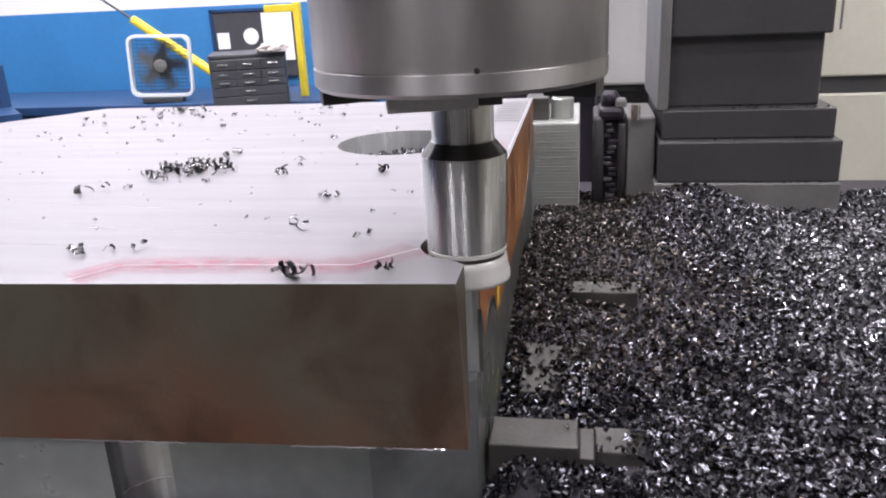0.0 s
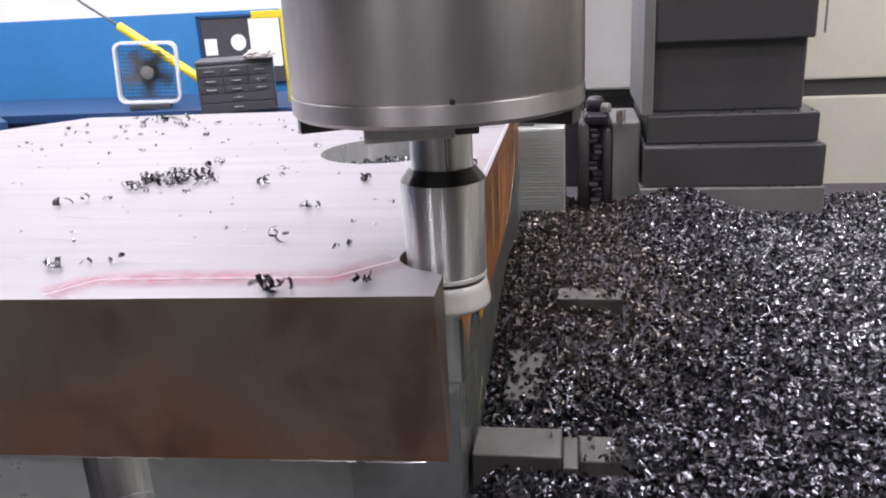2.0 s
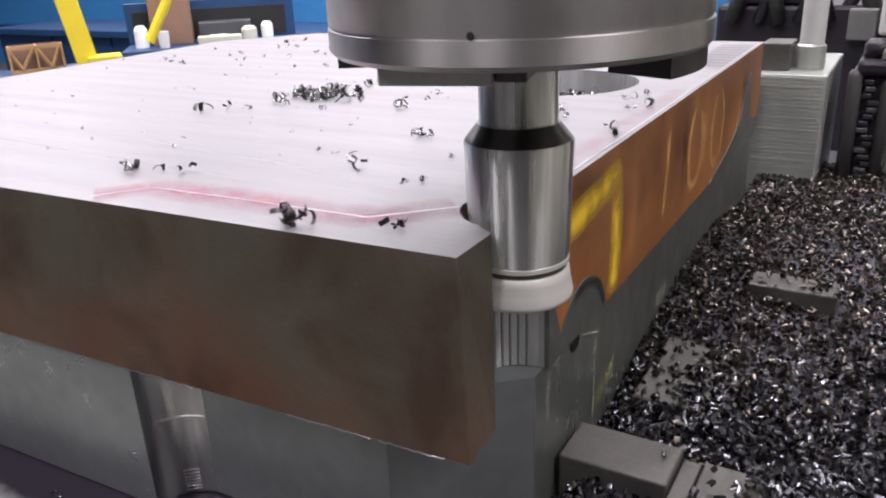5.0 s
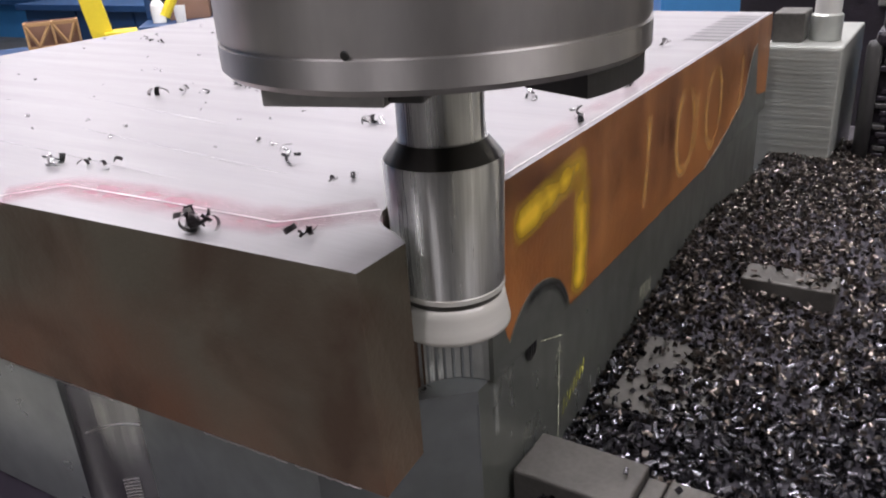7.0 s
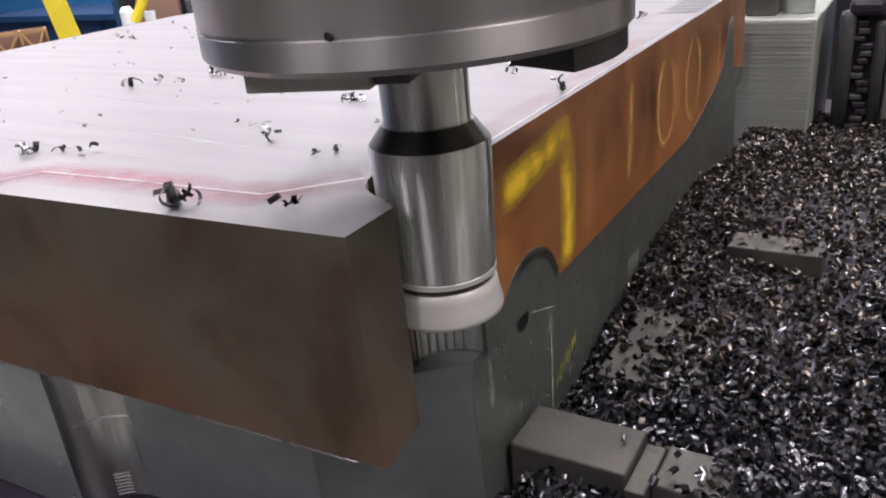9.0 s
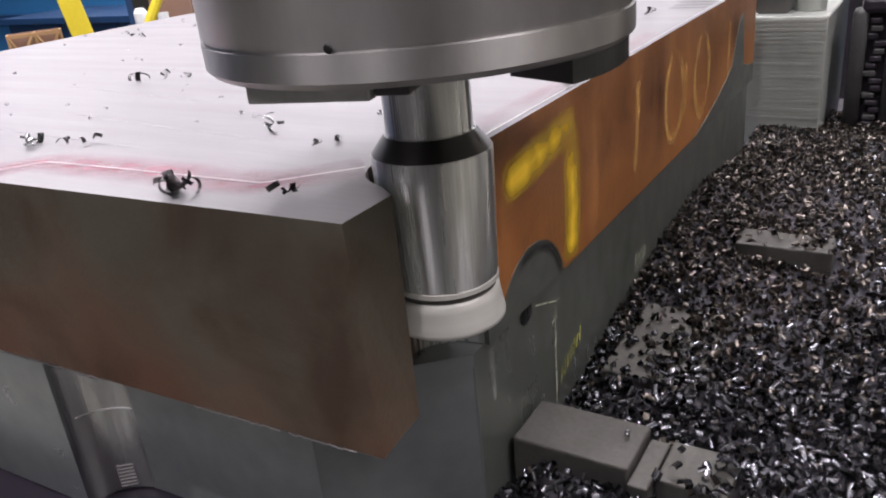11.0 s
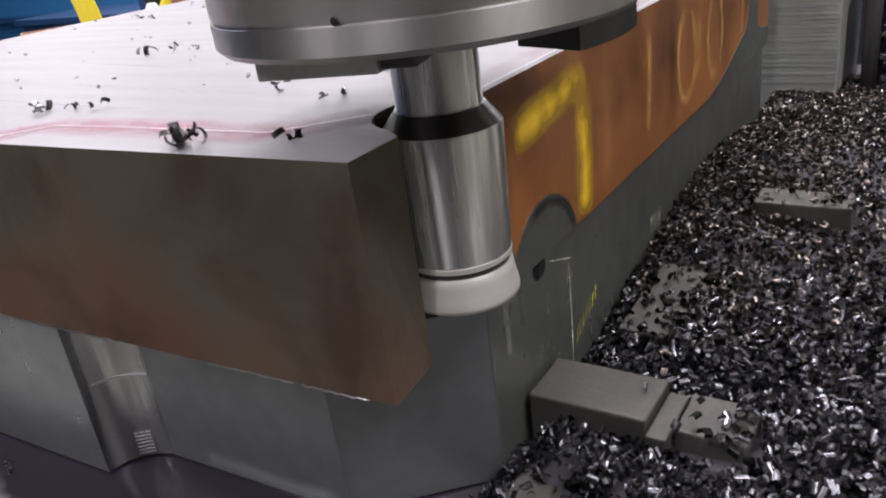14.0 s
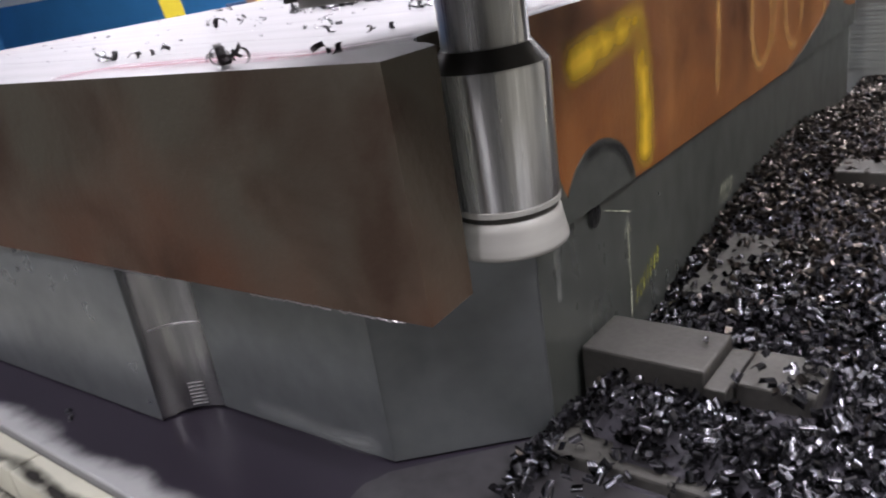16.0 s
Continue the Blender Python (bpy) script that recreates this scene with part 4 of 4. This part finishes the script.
def build_machine_panels():
    e = thing("machine_enclosure", "cream sheet metal machine enclosure", "machine enclosure")
    part("upper_panel", box(1.05, 3.4, 3.6, 3.7, 0.966, 3.2, 0.01), M_PANEL, e)
    part("joint", box(1.05, 3.4, 3.62, 3.7, 0.880, 0.965), M_COLUMN, e, "dark horizontal joint")
    part("lower_panel", box(1.05, 3.4, 3.6, 3.7, 0.0, 0.879, 0.01), M_PANEL, e)
    part("rivet_line", box(1.40, 1.41, 3.596, 3.6, 1.2, 3.1), M_COLLIGHT, e)
    g = thing("machine_ram", "grey white machine ram cover", "ram cover")
    part("cover", box(0.17, 0.58, 2.6, 3.3, 1.075, 2.6, 0.012), M_PANELW, g)
    part("stand", box(0.2, 0.55, 3.301, 3.6, 0.0, 2.6, 0.01), M_COLUMN, g, "dark grey stand")
    part("lower_lip", box(0.18, 0.575, 2.62, 3.3, 1.045, 1.0745, 0.004), M_BLACK, g)


def build_background():
    # fan on the bench
    f = thing("box_fan", "white square box fan with a dark grille", "fan", pose(-3.28, 5.36, 0.985, 0, 3, 20))
    out = []
    c = 0.185
    for a, (cxx, cyy) in enumerate(((c, c), (-c, c), (-c, -c), (c, -c))):
        out += arc(cxx, cyy, 0.06, a * 90, a * 90 + 90, 6)
    inner = [(x * 0.925, y * 0.925) for x, y in out]
    part("frame", prism(out, -0.055, 0.055, [inner]), M_FANWHITE, f, at=pose(0, 0, 0, 90, 0, 0))
    for k in range(14):
        o = 0.031 * (k - 6.5)
        part("back_wire", tube([(-0.215, 0.045, o), (0.215, 0.045, o)], 0.003, 5), M_FANDARK, f)
    rotor = part("rotor", lathe([(0, 0.02), (0.045, 0.015), (0.055, 0.0), (0, 0.0)], 32), M_COLLIGHT, f, "pale hub", at=pose(0, -0.042, 0, 90, 0, 0))
    for k in range(5):
        part("blade", box(0.045, 0.20, -0.055, 0.055, -0.036, -0.032, 0.002), M_FANDARK, rotor, "grey fan blade", at=pose(0, 0, 0, 0, 0, 72 * k) @ pose(0, 0, 0, 25, 0, 0))
    for k in range(12):
        o = 0.036 * (k - 5.5)
        part("grille_wire", tube([(o, -0.05, -0.215), (o, -0.05, 0.215)], 0.0016, 5), M_FANDARK, f)
    part("foot", box(-0.16, 0.16, -0.09, 0.09, -0.29, -0.248, 0.006), M_FANDARK, f)
    # low blue bench along the wall
    b = thing("wall_bench", "long dark blue steel bench along the wall", "bench")
    part("bench_top", box(-9.5, -1.0, 5.2, 6.3, 0.62, 0.69, 0.006), M_BLUED, b)
    for k in range(8):
        part("bench_panel", box(-9.45 + k * 1.05, -8.43 + k * 1.05, 5.28, 5.32, 0.0, 0.62, 0.006), M_BLUED, b)
    rail = thing("wall_rail", "dark blue cable duct low on the wall", "cable duct")
    part("duct", box(-15.5, -0.8, 6.5, 6.62, 0.50, 0.58, 0.006), M_BLUED, rail)
    # tool chest
    t = thing("tool_chest", "charcoal tool chest with chrome drawer pulls", "tool chest", pose(-2.38, 5.02, 0.69, 0, 0, 20) @ Matrix.Diagonal((0.87, 1, 0.90, 1)))
    part("case", box(-0.33, 0.33, 0.0, 0.45, 0.0, 0.40, 0.01), M_TOOLBOX, t)
    part("lid", box(-0.335, 0.335, -0.005, 0.455, 0.401, 0.435, 0.008), M_TOOLBOX, t)
    for row, (z0, z1, cols) in enumerate(((0.31, 0.39, 3), (0.235, 0.30, 3), (0.17, 0.228, 3), (0.09, 0.163, 1), (0.01, 0.083, 1))):
        for c in range(cols):
            wd = 0.64 / cols
            x0 = -0.32 + c * wd
            d = part("drawer", box(x0 + 0.005, x0 + wd - 0.005, -0.012, -0.001, z0, z1, 0.003), M_TOOLBOX, t)
            part("pull", box(x0 + wd / 2 - 0.045, x0 + wd / 2 + 0.045, -0.024, -0.0125, (z0 + z1) / 2 - 0.006, (z0 + z1) / 2 + 0.008, 0.003), M_CHROME, d, "chrome pull")
    tagged(part("rag", rag_mesh(5), M_RAG, at=pose(-2.2, 5.1, 1.0815, 0, 0, 15)), "crumpled pale rag on the tool chest", "rag")
    # notice board with papers
    n = thing("notice_board", "dark grey board with white papers on the wall", "notice board")
    part("panel", box(-3.35, -2.55, 6.57, 6.62, 0.75, 1.36, 0.005), M_TOOLBOX, n)
    part("board_frame", box(-3.38, -3.351, 6.56, 6.62, 0.75, 1.385), M_BLUED, n)
    part("board_frame", box(-3.38, -2.52, 6.56, 6.62, 1.361, 1.386), M_BLUED, n)
    part("paper", box(-2.86, -2.56, 6.562, 6.569, 0.90, 1.34), M_PAPER, n)
    part("paper", box(-3.32, -3.2, 6.562, 6.569, 1.02, 1.17), M_PAPER, n)
    part("round_card", lathe([(0, 0.0), (0.075, 0.0), (0.075, 0.006), (0, 0.006)], 32), M_PAPER, n, at=pose(-2.98, 6.57, 1.13, 90, 0, 0))
    # yellow crane
    y = thing("yellow_post", "yellow painted steel post with a short arm", "steel post")
    part("post", box(-2.155, -2.10, 5.5, 5.56, 0.0, 1.43, 0.006), M_YELLOW, y, at=pose(0, 0, 0))
    part("arm", box(-2.40, -2.1555, 5.51, 5.55, 1.36, 1.42, 0.005), M_YELLOW, y)
    s = thing("yellow_strut", "slanting yellow steel strut with a dark cable", "strut")
    part("strut", tube([(-3.78, 5.9, 1.345), (-2.86, 5.7, 0.79)], 0.04, 10), M_YELLOW, s)
    part("cable", tube([(-3.78, 5.9, 1.345), (-4.08, 5.93, 1.535), (-5.4, 6.2, 2.4), (-6.4, 6.61, 3.1)], 0.011, 6), M_FANDARK, s)
    part("bracket", tube([(-2.86, 5.7, 0.79), (-2.9, 6.1, 0.7), (-2.9, 6.615, 0.62)], 0.03, 8), M_YELLOW, s)
    # work bench with clutter
    wb = thing("work_bench", "dark blue workbench with clutter on it", "workbench", pose(-4.46, 4.01, 0, 0, 0, 44))
    part("top", box(-0.65, 0.65, -0.3, 0.3, 0.72, 0.78, 0.006), M_BLUED, wb)
    for x in (-0.6, 0.6):
        for yy in (-0.25, 0.25):
            part("leg", box(x - 0.03, x + 0.03, yy - 0.03, yy + 0.03, 0.0, 0.72), M_BLUED, wb)
    part("back_shelf", box(-0.65, 0.65, 0.22, 0.3, 0.7805, 1.09, 0.005), M_BLUED, wb)
    part("front_rim", box(-0.65, 0.65, -0.305, -0.3005, 0.66, 0.78), M_BLUED, wb)
    at = pose(-4.46, 4.01, 0, 0, 0, 44)
    tagged(part("cardboard_box", box(-0.45, -0.15, 0.0, 0.21, 0.7805, 1.24, 0.006), M_BROWNBOX, at=at), "brown cardboard box on the workbench", "box")
    tagged(part("white_cup", lathe([(0, 0.7805), (0.035, 0.7805), (0.042, 0.90), (0.038, 0.90), (0.031, 0.79), (0, 0.79)], 24, None, -0.35, -0.16), M_PAPER, at=at), "white paper cup on the workbench", "cup")
    tagged(part("rag", rag_mesh(9), M_RAG, at=at @ pose(0.48, 0.26, 1.092)), "pale rag on the workbench shelf", "rag")
    tagged(part("rag", rag_mesh(12), M_PAPER, at=at @ pose(0.05, -0.15, 0.782)), "white crumpled cloth on the workbench", "rag")
    # flat black panel stands in for the shade inside the open shelf
    part("shelf_shade", box(-0.6, 0.58, 0.214, 0.2195, 0.80, 1.02), M_BLACK, wb, "black panel as the open shelf's shade")
    for x, yy, zz, r, hh, m, lab in ((-0.52, -0.05, 0.7805, 0.05, 0.16, M_PAPER, "white plastic bottle on the workbench"), (0.28, -0.02, 0.7805, 0.06, 0.11, M_PANEL, "cream tin on the workbench"), (0.42, 0.05, 0.7805, 0.045, 0.13, M_PAPER, "white tin on the workbench")):
        tagged(part("tin", lathe([(0, zz), (r, zz), (r, zz + hh * 0.8), (r * 0.6, zz + hh), (0, zz + hh)], 20, None, x, yy), m, at=at), lab, "tin")
    tagged(part("parts_tray", box(-0.1, 0.22, -0.28, -0.16, 0.7805, 0.85, 0.006), M_PANEL, at=at), "cream parts tray on the workbench", "tray")
    tagged(part("dark_case", box(-0.1, 0.3, 0.02, 0.2, 0.7805, 0.93, 0.008), M_TOOLBOX, at=at), "charcoal tool case on the workbench", "tool case")
    tagged(part("hand_tool", tube([(-0.1, -0.2, 0.795), (0.05, -0.1, 0.795), (0.2, -0.12, 0.795)], 0.014, 8), M_BLACK, at=at), "dark hand tool on the workbench", "tool")
    # yellow stand and crate farther left
    ys = thing("yellow_stand", "yellow steel stand with a foot and a leaning arm", "steel stand", pose(-4.62, 3.12, 0, 0, 0, 55))
    part("post", box(-0.07, 0.07, -0.05, 0.05, 0.0, 1.6, 0.006), M_YELLOW, ys, at=pose(0, 0, 0, 0, -8, 0))
    part("foot", box(-0.10, 0.12, -0.1, 0.1, 0.74, 0.80, 0.006), M_YELLOW, ys)
    part("leaning_arm", tube([(0.32, 0, 0.86), (0.62, 0.0, 1.36)], 0.035, 10), M_YELLOW, ys)
    part("base_frame", box(-0.3, 0.4, -0.2, 0.2, 0.0, 0.74, 0.01), M_BLUED, ys)
    c = thing("wooden_crate", "open pine crate with slanting braces", "crate", pose(-4.90, 2.80, 0.72, 0, 0, 58) @ Matrix.Diagonal((0.68, 1, 0.95, 1)))
    part("back_board", box(-0.24, 0.24, 0.1, 0.12, 0.0, 0.19), M_BROWNBOX, c)
    for z in (0.0, 0.165):
        part("rail", box(-0.25, 0.25, -0.02, 0.0, z, z + 0.026, 0.002), M_WOOD, c)
    for k, (x0, x1) in enumerate(((-0.23, -0.14), (-0.14, -0.02), (0.02, 0.13), (0.13, 0.22))):
        part("brace", tube([(x0, -0.012, 0.026 if k % 2 else 0.165), (x1, -0.012, 0.165 if k % 2 else 0.026)], 0.016, 6), M_WOOD, c)
    for x in (-0.25, 0.0, 0.235):
        part("upright", box(x, x + 0.022, -0.024, 0.1, 0.0, 0.19, 0.002), M_WOOD, c)
    tagged(part("pedestal", box(-0.4, 0.4, -0.3, 0.3, 0.0, 0.7195, 0.01), M_BLUED, at=pose(-4.92, 2.78, 0, 0, 0, 58)), "dark blue steel pedestal under the crate", "pedestal")
    # blue cabinet seen beyond the plate's far end
    k = thing("blue_cabinet", "blue steel cabinet behind the machine", "cabinet")
    part("body", box(-1.15, -0.62, 4.2, 4.9, 0.0, 1.25, 0.01), M_BLUEW, k)
    part("door", box(-1.12, -0.65, 4.185, 4.1995, 0.1, 1.2, 0.005), M_BLUEW, k)


    d = thing("gear_housing", "dark greasy gear housing behind the plate", "gear housing")
    part("body", box(-0.60, 0.32, 3.7, 4.1, 0.0, 1.08, 0.02), M_GREASE, d)
    part("cover", box(-0.5, -0.2, 3.7, 4.0, 1.0805, 1.22, 0.03), M_GREASE, d)
    for k, (x0, x1, top, r) in enumerate(((-0.52, -0.30, 1.30, 0.035), (-0.40, -0.08, 1.36, 0.028), (-0.22, 0.12, 1.27, 0.04), (-0.05, 0.24, 1.20, 0.03))):
        part("hose", tube([(x0 + (x1 - x0) * q / 10, 3.66 + 0.03 * k, 1.0 + (top - 1.0) * math.sin(math.pi * q / 10)) for q in range(11)], r, 10), M_GREASE if k % 2 else M_BLACK, d, "greasy black hose", smooth=True)
    part("pipe", tube([(-0.12, 3.8, 1.08), (-0.12, 3.8, 1.5), (-0.05, 3.9, 1.7)], 0.03, 10), M_PANELW, d, smooth=True)
    part("switch_box", box(0.0, 0.12, 3.63, 3.699, 0.93, 1.07, 0.008), M_COLLIGHT, d)
    return rotor


def rag_mesh(seed):
    bm = bmesh.new()
    bmesh.ops.create_icosphere(bm, subdivisions=3, radius=0.09)
    for v in bm.verts:
        d = noise.fractal(v.co * 14 + Vector((seed, 0, 0)), 0.7, 2.0, 4) * 0.35 + 1
        v.co = Vector((v.co.x * d * 1.2, v.co.y * d, max(v.co.z * d * 0.45 + 0.03, 0.0)))
    return bm


# ---- build ----
build_room()
build_lamps()
build_workpiece()
build_table()
build_rails()
build_swarf()
build_loose_chips()
head = build_head()
build_column()
build_end_block()
build_machine_panels()
fan_rotor = build_background()


def build_flying_chips():
    """Chips that wait in the pocket, are thrown out by the inserts and come to rest on the swarf."""
    rng = random.Random(11)
    made = []
    me = chip_mesh(41, False)
    for t0, lift in ((0.55, 0.03), (1.9, 0.02), (3.2, 0.03), (6.42, 0.02), (6.9, 0.035), (7.15, 0.01), (7.9, 0.02), (8.9, 0.02), (11.45, 0.02), (12.4, 0.03), (13.0, 0.01), (13.9, 0.02), (14.9, 0.02), (15.4, 0.02)):
        ob = tagged(new("flying_chip", me), "small bright steel chip thrown off by the cutter", "metal chip", "chips thrown off by the cutter")
        zc = TOP + 0.113 - 0.00875 * t0 - 0.150
        a = rng.uniform(-0.25, 0.55)
        far = rng.uniform(0.16, 0.34)
        land = (0.05 + far * math.cos(a), 0.16 + far * math.sin(a) + 0.12)
        home = pose(-0.052, 0.142, TOP - 0.1995, 0, 0, 40)
        mid = pose(0.05 + 0.02 * rng.random(), 0.17, zc + lift, 40, 20, 70)
        late = pose((land[0] + 0.06) / 2, (land[1] + 0.17) / 2, zc + lift - 0.015, 80, 60, 110)
        rest = pose(land[0], land[1], TOP + heap_height(*land) - 0.002, 90, 40, 140)
        ob.scale = (0.008, 0.008, 0.008)
        made.append((ob, [(0, home), (t0, home), (t0 + 0.07, mid), (t0 + 0.13, late), (t0 + 0.24, rest), (16, rest)]))
    return made


flights = build_flying_chips()


def motions():
    # the head sinks at a steady feed
    for ob, rows in flights:
        walk(ob, rows)
    # the fan runs all the time
    walk(fan_rotor, [(k / 30, pose(0, -0.042, 0, 90, 0, 0) @ pose(0, 0, 0, 0, 0, 80 * k)) for k in range(481)])
    walk(head, [(t, pose(*POCKET, TOP + 0.113 - 0.00875 * t)) for t in (0, 4, 8, 12, 16)])


motions()
